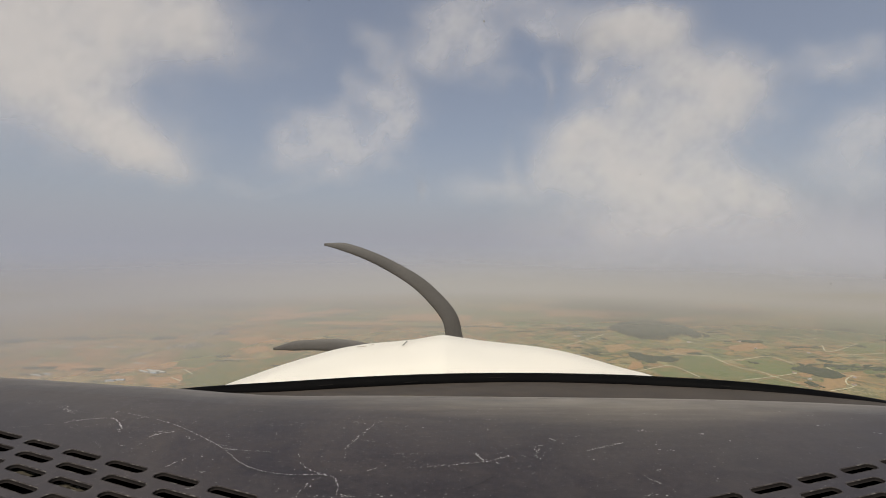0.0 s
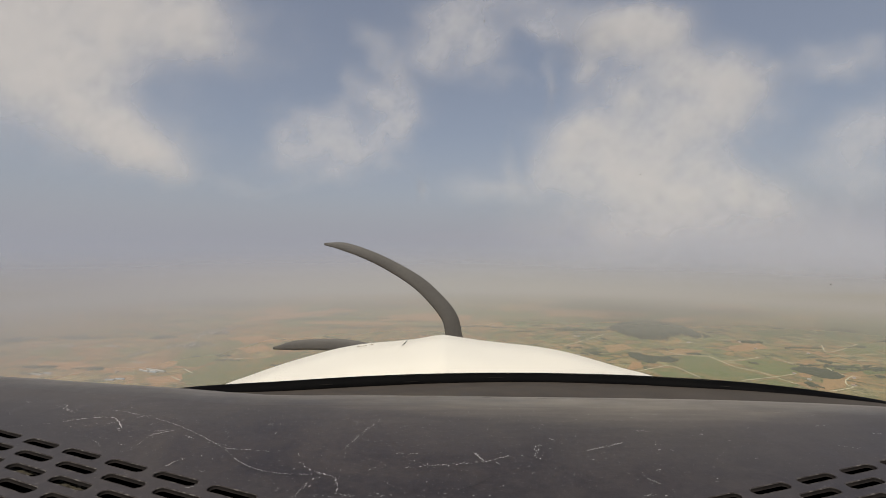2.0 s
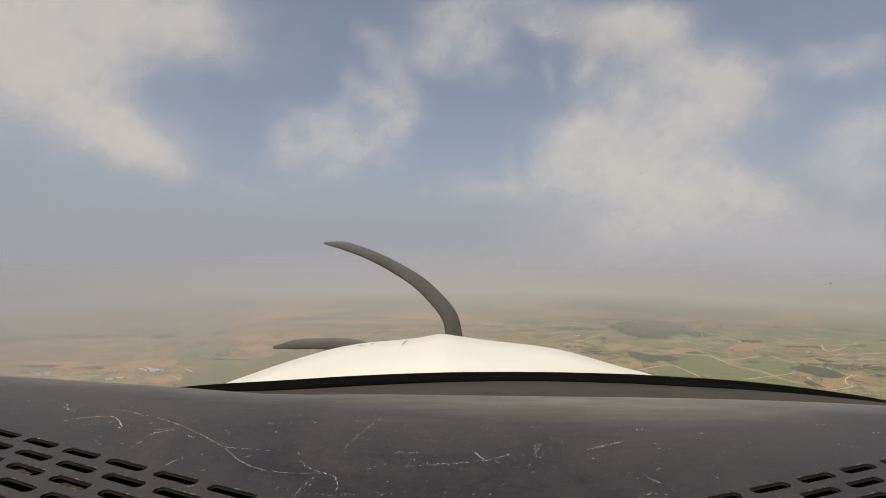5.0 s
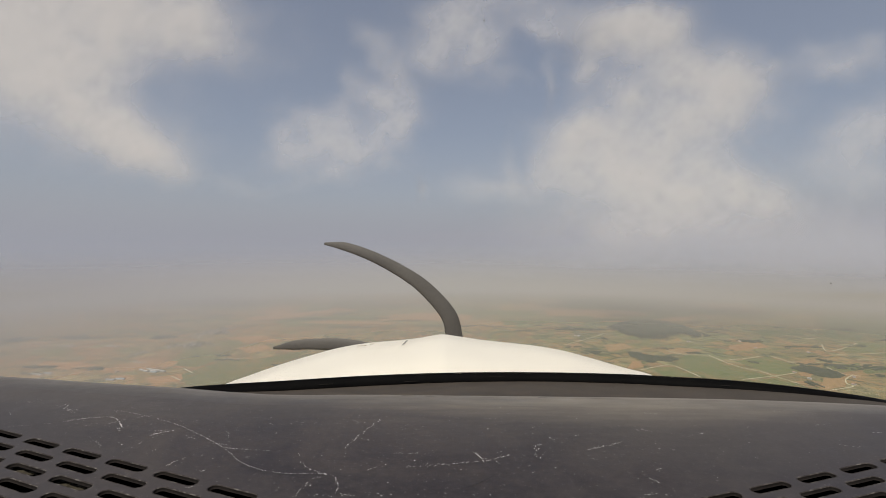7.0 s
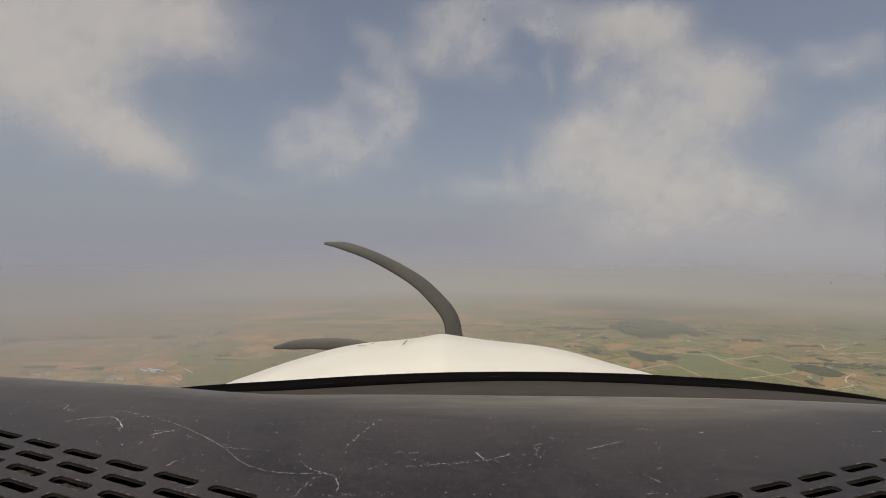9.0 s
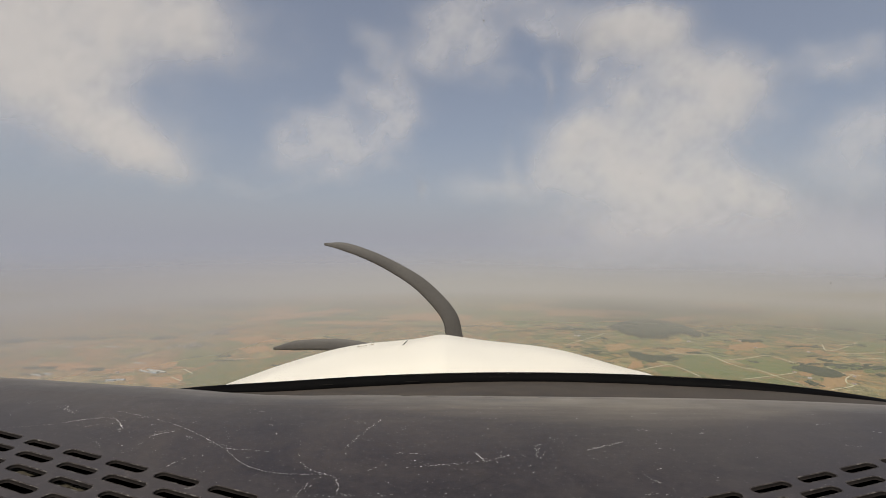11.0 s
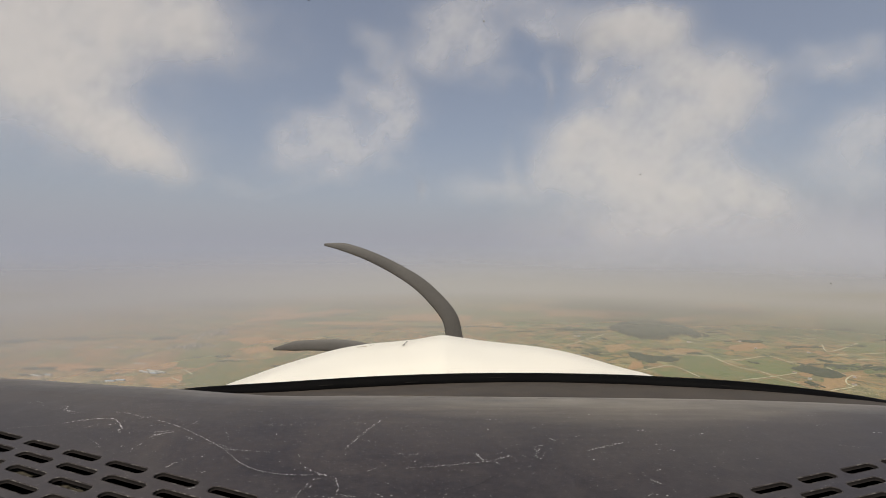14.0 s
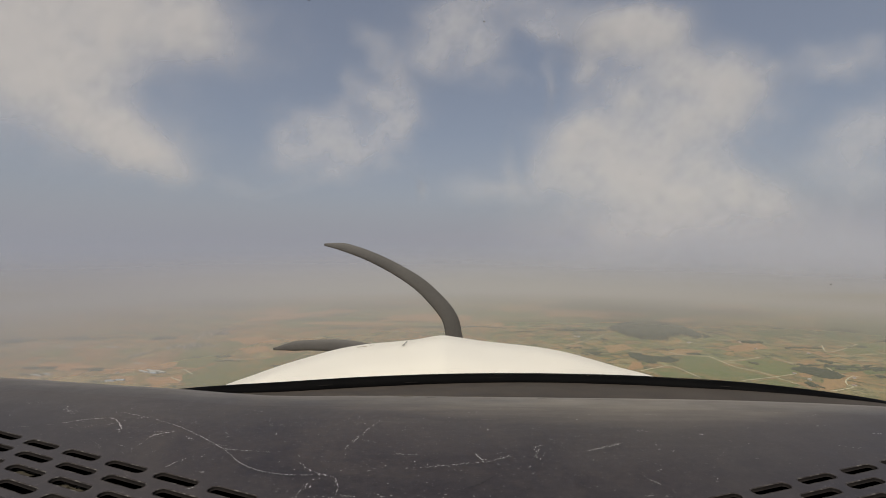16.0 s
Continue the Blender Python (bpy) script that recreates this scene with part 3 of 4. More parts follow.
rows = [[screen_point(-1.25 + 2.5 * i / 40, j / 16) for i in range(41)] for j in range(17)]
pane = mesh_object("pane", *sheet(rows), pane_glass(), windscreen)
pane.visible_shadow = False
for u, v, size in ((0.0842, 0.5140, 0.0007), (0.4477, 0.1645, 0.0007), (0.8750, -0.0765, 0.0010), (-0.2946, 0.5587, 0.0010)):
    best = min((screen_point(a * 0.01, s * 0.005) for a in range(-130, 131) for s in range(201)), key=lambda p: (p.x / max(p.y, 0.05) - u) ** 2 + (p.z / max(p.y, 0.05) - v) ** 2)
    bm = bmesh.new()
    bmesh.ops.create_icosphere(bm, subdivisions=1, radius=size, matrix=Matrix.Translation(best) @ Matrix.Diagonal((1.5, 0.5, 0.8, 1)))
    part("speck", bm, M_SPECK, windscreen, "dried dirt speck")

# ---- engine cowling ----
CREST = [-0.5791, -0.3559, -0.5026, -0.3125, -0.4260, -0.2838, -0.3622, -0.2615, -0.2985, -0.2423, -0.2347, -0.2251, -0.1709, -0.2143, -0.1071, -0.2085, -0.0561, -0.2028, -0.0204, -0.1964, 0.0013, -0.1943, 0.0281, -0.1977, 0.0842, -0.2060, 0.1480, -0.2130, 0.2117, -0.2200, 0.2755, -0.2315, 0.3393, -0.2487, 0.4031, -0.2672, 0.4732, -0.2857, 0.5497, -0.3176]
crest = curve_through([sight(u, v, 1.2) for u, v in zip(CREST[0::2], CREST[1::2])], 100)
cowling = tagged(new("engine_cowling"), "white painted engine cowling with a low centre ridge", "cowling")
rows = []
for y, lift, wide in ((0.78, -0.030, 0.80), (0.90, -0.004, 0.84), (1.0, 0.0, 0.89), (1.1, 0.0, 0.945), (1.2, 0.0, 1.0), (1.35, -0.010, 0.97),
                      (1.5, -0.030, 0.93), (1.65, -0.060, 0.88), (1.8, -0.10, 0.80), (1.95, -0.160, 0.68), (2.05, -0.24, 0.56), (2.12, -0.36, 0.42)):
    rows.append([Vector((p.x * wide, y, p.z * max(1.0, y / 1.2) + lift)) for p in crest])
for r in rows:      # the flanks hang down
    a, b = r[0], r[-1]
    r.insert(0, a + Vector((-0.03, 0, -0.35)))
    r.append(b + Vector((0.03, 0, -0.35)))
mesh_object("cowl_skin", *sheet(rows), M_COWL, cowling)


def on_cowl(u, v):
    """A point of the cowling's skin, met from the camera."""
    best = None
    for k in range(400):
        d = 0.82 + 0.4 * k / 399
        p = sight(u, v, d)
        x = min(crest, key=lambda q: abs(q.x - p.x))
        if p.z <= x.z + 0.001:
            return p + Vector((0, -0.002, 0.0012))
        best = p
    return best


def thin_strip(name, a, b, width, material, parent, label):
    d = (b - a).normalized()
    s = Vector((-d.y, d.x, 0)).normalized() * width / 2
    up = Vector((0, 0, 0.0015))
    return mesh_object(name, [a - s, b - s, b + s, a + s, a - s + up, b - s + up, b + s + up, a + s + up],
                       [(0, 1, 2, 3), (4, 5, 6, 7), (0, 1, 5, 4), (1, 2, 6, 5), (2, 3, 7, 6), (3, 0, 4, 7)], material, parent, False, label)


thin_strip("latch", on_cowl(-0.0906, -0.2194), on_cowl(-0.0804, -0.2092), 0.0012, M_SEAM, cowling, "dark slit of a hatch latch")
for (a, b), (c, d) in (((-0.1930, -0.2225), (-0.1715, -0.2205)), ((-0.1640, -0.2185), (-0.1560, -0.2172))):
    thin_strip("hatch_gap", on_cowl(a, b), on_cowl(c, d), 0.0010, M_GAP, cowling, "gap of the oil hatch")

# ---- lower fuselage ----
def hull(name, y0, y1, n, label):
    """A plain round-bottomed shell under the panel and the cowling."""
    rows = []
    for k in range(n + 1):
        y = y0 + (y1 - y0) * k / n
        nose = max(0.0, (y - 1.2) / 0.95)
        half, keel = 0.60 * (1 - 0.45 * nose ** 2) * (1 - 0.12 * max(0.0, 0.8 - y)), -1.02 + 0.22 * nose ** 2
        rim = -0.15 - 0.08 * max(0.0, y) - 0.16 * max(0.0, y - 0.35) - 0.12 * nose
        row = [(half, y, rim)]
        for i in range(1, 16):
            a = math.pi * i / 16
            row.append((half * math.cos(a) * (1.04 if 2 < i < 14 else 1.02), y, min(rim - 0.05, keel * math.sin(a) ** 0.6 + rim * (1 - math.sin(a) ** 0.6))))
        row.append((-half, y, rim))
        rows.append(row)
    return mesh_object(name, *sheet(rows), M_COWL, fuselage, True, label)


fuselage = tagged(new("fuselage"), "plain white lower fuselage under the glareshield", "fuselage")
hull("shell", -0.9, 2.14, 24, "white painted shell")

# ---- propeller ----
propeller = tagged(new("propeller"), "dark grey three-bladed curved propeller ahead of the cowling", "propeller")
PROP_Y = 2.30


def blade(path, widths, label):
    """A blade with an aerofoil section that tapers along a swept line."""
    line = curve_through([sight(u, v, PROP_Y) for u, v in zip(path[0::2], path[1::2])], 40)
    rows = []
    for k, p in enumerate(line):
        q = (line[min(k + 1, 39)] - line[max(k - 1, 0)]).normalized()
        side = Vector((q.z, 0, -q.x))
        f = k / 39 * (len(widths) - 1)
        i = min(int(f), len(widths) - 2)
        w = widths[i] + (widths[i + 1] - widths[i]) * (f - i)
        rows.append([p + side * math.cos(a) * w / 2 + Vector((0, math.sin(a) * w * 0.12 + math.cos(a) * w * 0.12, 0)) for a in (j * math.pi / 6 for j in range(13))])
    v, f = sheet(rows)
    n = len(v)
    v = v + [line[0], line[-1]]
    f += [(n, i + 1, i) for i in range(12)] + [(n + 1, n - 13 + i, n - 12 + i) for i in range(12)]
    return mesh_object("blade", v, f, M_BLADE, propeller, True, label)


first = blade([0.0268, -0.2538, 0.0293, -0.2219, 0.0242, -0.1901, 0.0166, -0.1582, -0.0051, -0.1263, -0.0485, -0.0829, -0.0982, -0.0497, -0.1607, -0.0179, -0.2219, 0.0038, -0.2679, 0.0102],
              (0.088, 0.088, 0.086, 0.083, 0.078, 0.070, 0.061, 0.053, 0.045, 0.012), "dark blade swept upward")
blade([-0.0115, -0.2895, -0.0816, -0.2602, -0.1582, -0.2334, -0.2219, -0.2194, -0.2857, -0.2168, -0.3367, -0.2194, -0.3827, -0.2258],
      (0.085, 0.082, 0.074, 0.064, 0.054, 0.047, 0.012), "dark blade low beside the cowling")
hub = sight(0.0026, -0.2895, PROP_Y)
other = new("blade", first.data)
other.parent = propeller
other["label"] = "dark blade hanging down ahead of the cowling"
other.matrix_basis = Matrix.Translation(hub) @ Matrix.Rotation(radians(150), 4, "Y") @ Matrix.Translation(-hub)
bm = bmesh.new()
prof = [(0.0, 0.30), (0.05, 0.285), (0.10, 0.22), (0.14, 0.12), (0.155, 0.0), (0.155, -0.08)]
rings = [[bm.verts.new((hub.x + r * math.cos(a), hub.y + y, hub.z + r * math.sin(a))) for a in (k * math.pi / 12 for k in range(24))] for r, y in prof[1:]]
tip = bm.verts.new((hub.x, hub.y + prof[0][1], hub.z))
for a, b in zip(rings, rings[1:]):
    for k in range(24):
        bm.faces.new((a[k], a[(k + 1) % 24], b[(k + 1) % 24], b[k]))
for k in range(24):
    bm.faces.new((tip, rings[0][(k + 1) % 24], rings[0][k]))
part("spinner", bm, M_COWL, propeller, "white spinner")

# ---- ground ----
GROUND = -500.0
rows = [[(-9000 + 600 * i, -9000 + 600 * j, GROUND) for i in range(31)] for j in range(31)]
ground = tagged(mesh_object("ground", *sheet(rows), M_LAND), "dry tan and green farmland patchwork under haze", "ground", kind="structure")
rng = random.Random(11)


def flat_poly(name, pts, z, material, parent=None, label=""):
    return mesh_object(name, [(x, y, GROUND + z) for x, y in pts], [tuple(range(len(pts)))], material, parent, False, label)


def track(pts, width):
    line = curve_through([(x, y, 0) for x, y in zip(pts[0::2], pts[1::2])], 8 * len(pts) // 2)
    rows = [[], []]
    for k, p in enumerate(line):
        q = (line[min(k + 1, len(line) - 1)] - line[max(k - 1, 0)]).normalized()
        s = Vector((-q.y, q.x, 0)) * width * (0.8 + 0.4 * rng.random()) / 2
        rows[0].append((*(p - s)[:2], GROUND + 1.4))
        rows[1].append((*(p + s)[:2], GROUND + 1.4))
    v, f = sheet(rows)
    return tagged(mesh_object("farm_track", v, f, M_TRACK), "pale dirt farm track between fields", "track", "farm tracks", "structure")


TRACKS = (
    [801, 1815, 895, 1867, 981, 1894, 1004, 1727],
    [1246, 2074, 1246, 1894, 1293, 1806, 1302, 1727, 1320, 1640],
    [1284, 1990, 1394, 2021, 1516, 2063, 1532, 1950, 1569, 1876],
    [1144, 1690, 1313, 1742, 1423, 1782],
    [632, 2292, 896, 2545, 1162, 2882, 1452, 3111, 1740, 3240],
    [1985, 2320, 1876, 2166, 1994, 2215, 2195, 2347],
    [1624, 1876, 1597, 1774, 1639, 1735],
    [1628, 1758, 1545, 1697, 1498, 1640, 1488, 1607, 1367, 1562],
    [2294, 2882, 2400, 2904, 2248, 2667],
    [1948, 2562, 2003, 2529, 2016, 2465, 2098, 2481],
    [1246, 2074, 1139, 2096, 1094, 2166],
    [1861, 2096, 2005, 2108, 2130, 2130],
    [1870, 2000, 1990, 2010],
    [-1072, 1832, -998, 1766],
    [-1053, 1719, -987, 1668],
    [-2000, 2166, -1972, 2227, -1897, 2240],
    [-1669, 2240, -1587, 2266],
    [-992, 2000, -944, 1990, -903, 2010],
    [-2170, 2227, -2240, 2240],
    [-1354, 1876, -1314, 1894],
)
for pts in TRACKS:
    track(pts, 5.0)


def ragged(pts, seed):
    """A field's outline with uneven edges."""
    corners = [Vector(p) for p in zip(pts[0::2], pts[1::2])]
    out = []
    for a, b in zip(corners, corners[1:] + corners[:1]):
        for k in range(5):
            p = a.lerp(b, k / 5)
            n = noise.noise_vector((p.x * 0.02, p.y * 0.02, seed))
            out.append(p + Vector((n.x, n.y)) * (7.0 if k else 3.0))
    return out


GREENS = (
    [863, 1849, 967, 1876, 993, 1727, 872, 1727],
    [1007, 1922, 1146, 2085, 1225, 2052, 1234, 1876, 1286, 1727, 1160, 1697, 1007, 1712],
    [1296, 1970, 1495, 2042, 1512, 1941, 1545, 1858, 1429, 1790, 1332, 1758, 1310, 1815],
    [1167, 1675, 1298, 1719, 1309, 1627, 1187, 1562, 1071, 1627],
    [1994, 2215, 2204, 2347, 2376, 2376, 2166, 2166, 1914, 2096],
    [2504, 2925, 2775, 3039, 3039, 3039, 2465, 2465, 2227, 2405, 2153, 2497],
    [1896, 2722, 2180, 2820, 2245, 2703, 2078, 2562, 1826, 2529],
    [957, 2820, 1206, 2992, 1435, 3161, 1328, 3294, 1024, 3136],
    [-934, 1613, -1027, 1742, -1014, 1832, -965, 1970, -805, 2010, -660, 2166, -679, 1876, -791, 1574],
    [-1129, 1876, -1246, 2096, -1247, 2227, -1084, 2130, -985, 2010, -1028, 1858],
    [-1978, 2142, -1911, 2190, -1773, 2142, -1791, 2052, -1921, 2052],
    [-1605, 2166, -1554, 2240, -1486, 2190, -1538, 2119],
    [1633, 1894, 1822, 1941, 1743, 1832, 1612, 1790],
    [1731, 1832, 1894, 1894, 1790, 1790, 1699, 1774],
    [-1269, 2347, -1117, 2405, -1006, 2292, -1085, 2215],
)
for k, pts in enumerate(GREENS):
    tagged(flat_poly("field", ragged(pts, k), 0.9, M_GREEN), "flat green crop field edged by pale tracks", "field", "green fields", "structure")
# the far plain: broad fields, half lost in haze
for k in range(46):
    d = rng.uniform(2900, 4700)
    x, y = rng.uniform(-0.4, 1.05) * d if k % 3 else rng.uniform(-1.05, 1.05) * d, d
    w, l, turned = rng.uniform(110, 420), rng.uniform(60, 190), rng.gauss(0.1, 0.25)
    pts = []
    for a, b in ((-1, -1), (0.2, -1.2), (1, -0.8), (1.1, 0.5), (0.3, 1), (-0.9, 0.9)):
        p = Matrix.Rotation(turned, 2) @ Vector((a * w * rng.uniform(0.7, 1.2), b * l * rng.uniform(0.7, 1.2)))
        pts += [x + p.x, y + p.y]
    green = k % 5 < 2
    tagged(flat_poly("field", ragged(pts, k + 90), 1.1 + 0.02 * k, M_GREEN if green else M_SOIL), "broad green field far off in haze" if green else "broad tan field far off in haze",
           "field", "far fields", "structure")
SOILS = (
    [830, 2292, 961, 2347, 960, 2240, 809, 2142],
    [1056, 2215, 1189, 2240, 1288, 2190, 1212, 2108, 1059, 2096],
    [1337, 1574, 1493, 1727, 1605, 1758, 1457, 1600],
    [1441, 1790, 1521, 1823, 1436, 1727, 1409, 1742],
    [-1145, 1697, -1018, 1758, -983, 1654, -1066, 1627],
    [-1397, 1876, -1317, 1970, -1154, 1950, -1147, 1858, -1276, 1806],
    [-1308, 1727, -1220, 1742, -1167, 1682, -1253, 1682],
    [-1732, 1876, -1586, 1931, -1445, 1876, -1530, 1806],
    [-1028, 2215, -918, 2292, -849, 2190, -920, 2096],
    [1480, 2292, 1700, 2376, 1646, 2240, 1425, 2166],
    [762, 1832, 844, 1970, 882, 1970, 852, 1876],
    [-1223, 2465, -1013, 2529, -861, 2376, -1047, 2320],
)
for k, pts in enumerate(SOILS):
    tagged(flat_poly("field", ragged(pts, k + 50), 0.7, M_SOIL), "bare orange-brown field of ploughed soil", "field", "ploughed fields", "structure")

# ---- woods ----
def canopy(rng, n, place, size):
    """Many uneven leaf clumps as one mesh."""
    base = bmesh.new()
    bmesh.ops.create_icosphere(base, subdivisions=1, radius=1)
    bv = [v.co.copy() for v in base.verts]
    bf = [tuple(v.index for v in f.verts) for f in base.faces]
    base.free()
    verts, faces = [], []
    for _ in range(n):
        x, y, z = place()
        r = size * rng.uniform(0.5, 1.3)
        i = len(verts)
        for v in bv:
            k = r * rng.uniform(0.65, 1.2)
            verts.append((x + v.x * k, y + v.y * k, z + r * 0.55 + v.z * k * 0.85))
        faces += [tuple(q + i for q in f) for f in bf]
    return verts, faces


def wood(cx, cy, rx, ry, n, height=0.0, label="dark green wood of dense trees among fields", core=0.42, ragged=1.9):
    def place():
        while True:
            a, b = rng.uniform(-1.3, 1.3), rng.uniform(-1.3, 1.3)
            q = a * a + b * b
            if q < core + ragged * noise.noise((cx * 0.013 + a * 1.6, cy * 0.017 + b * 1.6, 3.1)) + rng.gauss(0, 0.07):
                return cx + a * rx, cy + b * ry, GROUND + height * max(0, 1 - q) ** 0.8
    v, f = canopy(rng, n * 3, place, 3.1)
    return tagged(mesh_object("woodland", v, f, M_WOOD), label, "trees", "woods", "stuff")


hx, hy = 1245, 2640
rows = []
for j in range(13):
    row = []
    for k in range(41):
        a, r = 2 * math.pi * k / 40, j / 12
        x, y = hx + math.cos(a) * r * 340, hy + math.sin(a) * r * 300
        h = 68 * (math.cos(r * math.pi) + 1) / 2 * (1 + 0.3 * noise.noise((math.cos(a) * r * 2, math.sin(a) * r * 2, 1)))
        row.append((x, y, GROUND - 2 + h))
    rows.append(row)
tagged(mesh_object("hill", *sheet(rows), M_LAND), "low rounded hill covered in dark woodland", "hill", kind="structure")
wood(hx, hy, 265, 240, 6800, 66, "dark woodland covering a low hill", 0.85, 0.75)
wood(1530, 1800, 72, 85, 620, 0.0, "dense dark copse beside a farm track", 1.05, 0.5)
wood(1366, 1640, 22, 40, 60)
wood(920, 2042, 48, 95, 420, 0.0, "dark copse among dry fields", 1.0, 0.6)
wood(1000, 2020, 62, 55, 260, 0.0, "dark copse among dry fields", 0.9, 0.8)
wood(1700, 1880, 90, 45, 200)
wood(1815, 1858, 60, 40, 140)
wood(2972, 3187, 110, 40, 120)
wood(1904, 3769, 180, 90, 180)
wood(1328, 3294, 160, 60, 140)
wood(-1994, 2465, 120, 70, 140)
wood(-1346, 2640, 75, 150, 110, 0.0, "garden trees between village houses", 0.6, 1.6)
wood(-1277, 2270, 90, 60, 70, 0.0, "garden trees between village houses", 0.6, 1.6)
wood(-1435, 1832, 40, 35, 90)
wood(-2299, 2390, 110, 60, 130)
wood(-1569, 2465, 90, 40, 110)
wood(1649, 2390, 100, 40, 130)
wood(1842, 2253, 90, 30, 90)
wood(723, 2130, 60, 40, 90)
wood(-1660, 1849, 60, 18, 60)
wood(1481, 2545, 60, 30, 70)
wood(1205, 2119, 40, 18, 50)
for k in range(30):      # far belts of trees
    d = rng.uniform(2700, 4700)
    wood((rng.uniform(-0.3, 1.05) if k % 3 else rng.uniform(-1.05, 1.05)) * d, d, rng.uniform(80, 330), rng.uniform(20, 70), rng.randint(60, 130), 0.0, "dark belt of trees far off in haze", 0.5, 1.2)
for k in range(60):      # hedges, scrub and copses over the plain
    d = rng.uniform(1500, 3600)
    wood((rng.uniform(-0.3, 1.05) if k % 3 else rng.uniform(-1.05, 0.2)) * d, d, rng.uniform(15, 95), rng.uniform(8, 35), rng.randint(10, 34), 0.0, "ragged scrub and low trees between dry fields", 0.4, 1.8)


# ---- buildings ----
def building(name, w, l, h, ridge, roof_mat, label, category):
    """A house or shed with walls and a pitched roof."""
    ob = tagged(new(name), label, category)
    x, y = w / 2, l / 2
    wv = [(-x, -y, 0), (x, -y, 0), (x, y, 0), (-x, y, 0), (-x, -y, h), (x, -y, h), (x, y, h), (-x, y, h), (0, -y, h + ridge), (0, y, h + ridge)]
    mesh_object("wall", wv, [(0, 1, 5, 8, 4), (1, 2, 6, 5), (2, 3, 7, 9, 6), (3, 0, 4, 7)], M_WALL, ob, False)
    x, y, t = x + 0.5, y + 0.5, 0.25
    drop = ridge * 0.5 / (w / 2)
    rv = []
    for z in (0.02, t):
        rv += [(-x, -y, h - drop + z), (0, -y, h + ridge + z), (x, -y, h - drop + z), (-x, y, h - drop + z), (0, y, h + ridge + z), (x, y, h - drop + z)]
    mesh_object("roof", rv, [(0, 1, 4, 3), (1, 2, 5, 4), (6, 7, 10, 9), (7, 8, 11, 10), (0, 1, 7, 6), (1, 2, 8, 7), (3, 4, 10, 9), (4, 5, 11, 10), (0, 3, 9, 6), (2, 5, 11, 8)], roof_mat, ob, False)
    return ob


shed = building("farm_shed", 9, 62, 3.5, 1.3, M_ROOF, "long pale sheet-roofed farm shed among dry fields", "shed")
shed["group"] = "farm sheds"
SHEDS = ((-1314, 1922, 78), (-1213, 1798, 60), (-1192, 1812, 60), (-1169, 1790, 62), (-1146, 1796, 64), (-1598, 1742, 70), (-1669, 2240, 88), (-1897, 2240, 86))
for k, (x, y, a) in enumerate(SHEDS):
    m = pose(x, y, GROUND, 0, 0, a)
    if k == 0:
        shed.matrix_basis = m
    else:
        copy_thing(shed, m)
barn = building("barn", 11, 34, 4, 1.4, M_BLUE_ROOF, "barn with a weathered blue-grey sheet roof on bare soil", "barn")
barn["group"] = "farm barns"
for k, (x, y, a) in enumerate(((-1225, 1682, 84), (-1256, 1672, 88), (-1560, 1752, 76), (-1160, 1776, 70))):
    m = pose(x, y, GROUND, 0, 0, a)
    if k == 0:
        barn.matrix_basis = m
    else:
        copy_thing(barn, m)
house = building("house", 9, 11, 4.5, 1.8, M_TILE, "small white house with a clay tile roof", "house")
white_house = building("house", 9, 12, 4.5, 1.5, M_ROOF, "small white house with a pale roof", "house")
house["group"] = white_house["group"] = "village houses"
spots = []
for cx, cy, sx, sy, n in ((-1346, 2631, 60, 130, 46), (-1277, 2266, 80, 50, 26), (-1428, 2080, 30, 30, 5), (-1309, 1782, 8, 8, 1), (-550, 2780, 30, 10, 3), (-824, 2266, 12, 8, 2),
                          (1387, 2560, 10, 10, 1), (1321, 2376, 25, 8, 2), (1405, 1697, 8, 8, 1), (1420, 1782, 6, 6, 1), (1604, 1727, 6, 8, 1), (1523, 1627, 10, 6, 1), (2375, 2882, 15, 10, 1),
                          (2126, 3087, 12, 10, 1), (1571, 2227, 15, 8, 1), (1755, 2130, 12, 8, 1), (784, 2529, 30, 12, 3), (1613, 2390, 12, 8, 1)):
    for _ in range(n):
        spots.append((rng.gauss(cx, sx * 0.6), rng.gauss(cy, sy * 0.6), rng.uniform(0, 180)))
for k in range(20):
    d = rng.uniform(1900, 3600)
    spots.append((rng.uniform(-1.05, 1.05) * d, d, rng.uniform(0, 180)))
for k, (x, y, a) in enumerate(spots):
    m = pose(x, y, GROUND, 0, 0, a)
    if k == 0:
        house.matrix_basis = m
    elif k == 1:
        white_house.matrix_basis = m
    else:
        copy_thing(white_house if k % 5 < 2 else house, m)

# ---- haze over the plain ----
def with_density(ob, values):
    at = ob.data.attributes.new("vapour", "FLOAT", "POINT")
    at.data.foreach_set("value", values)
    return ob


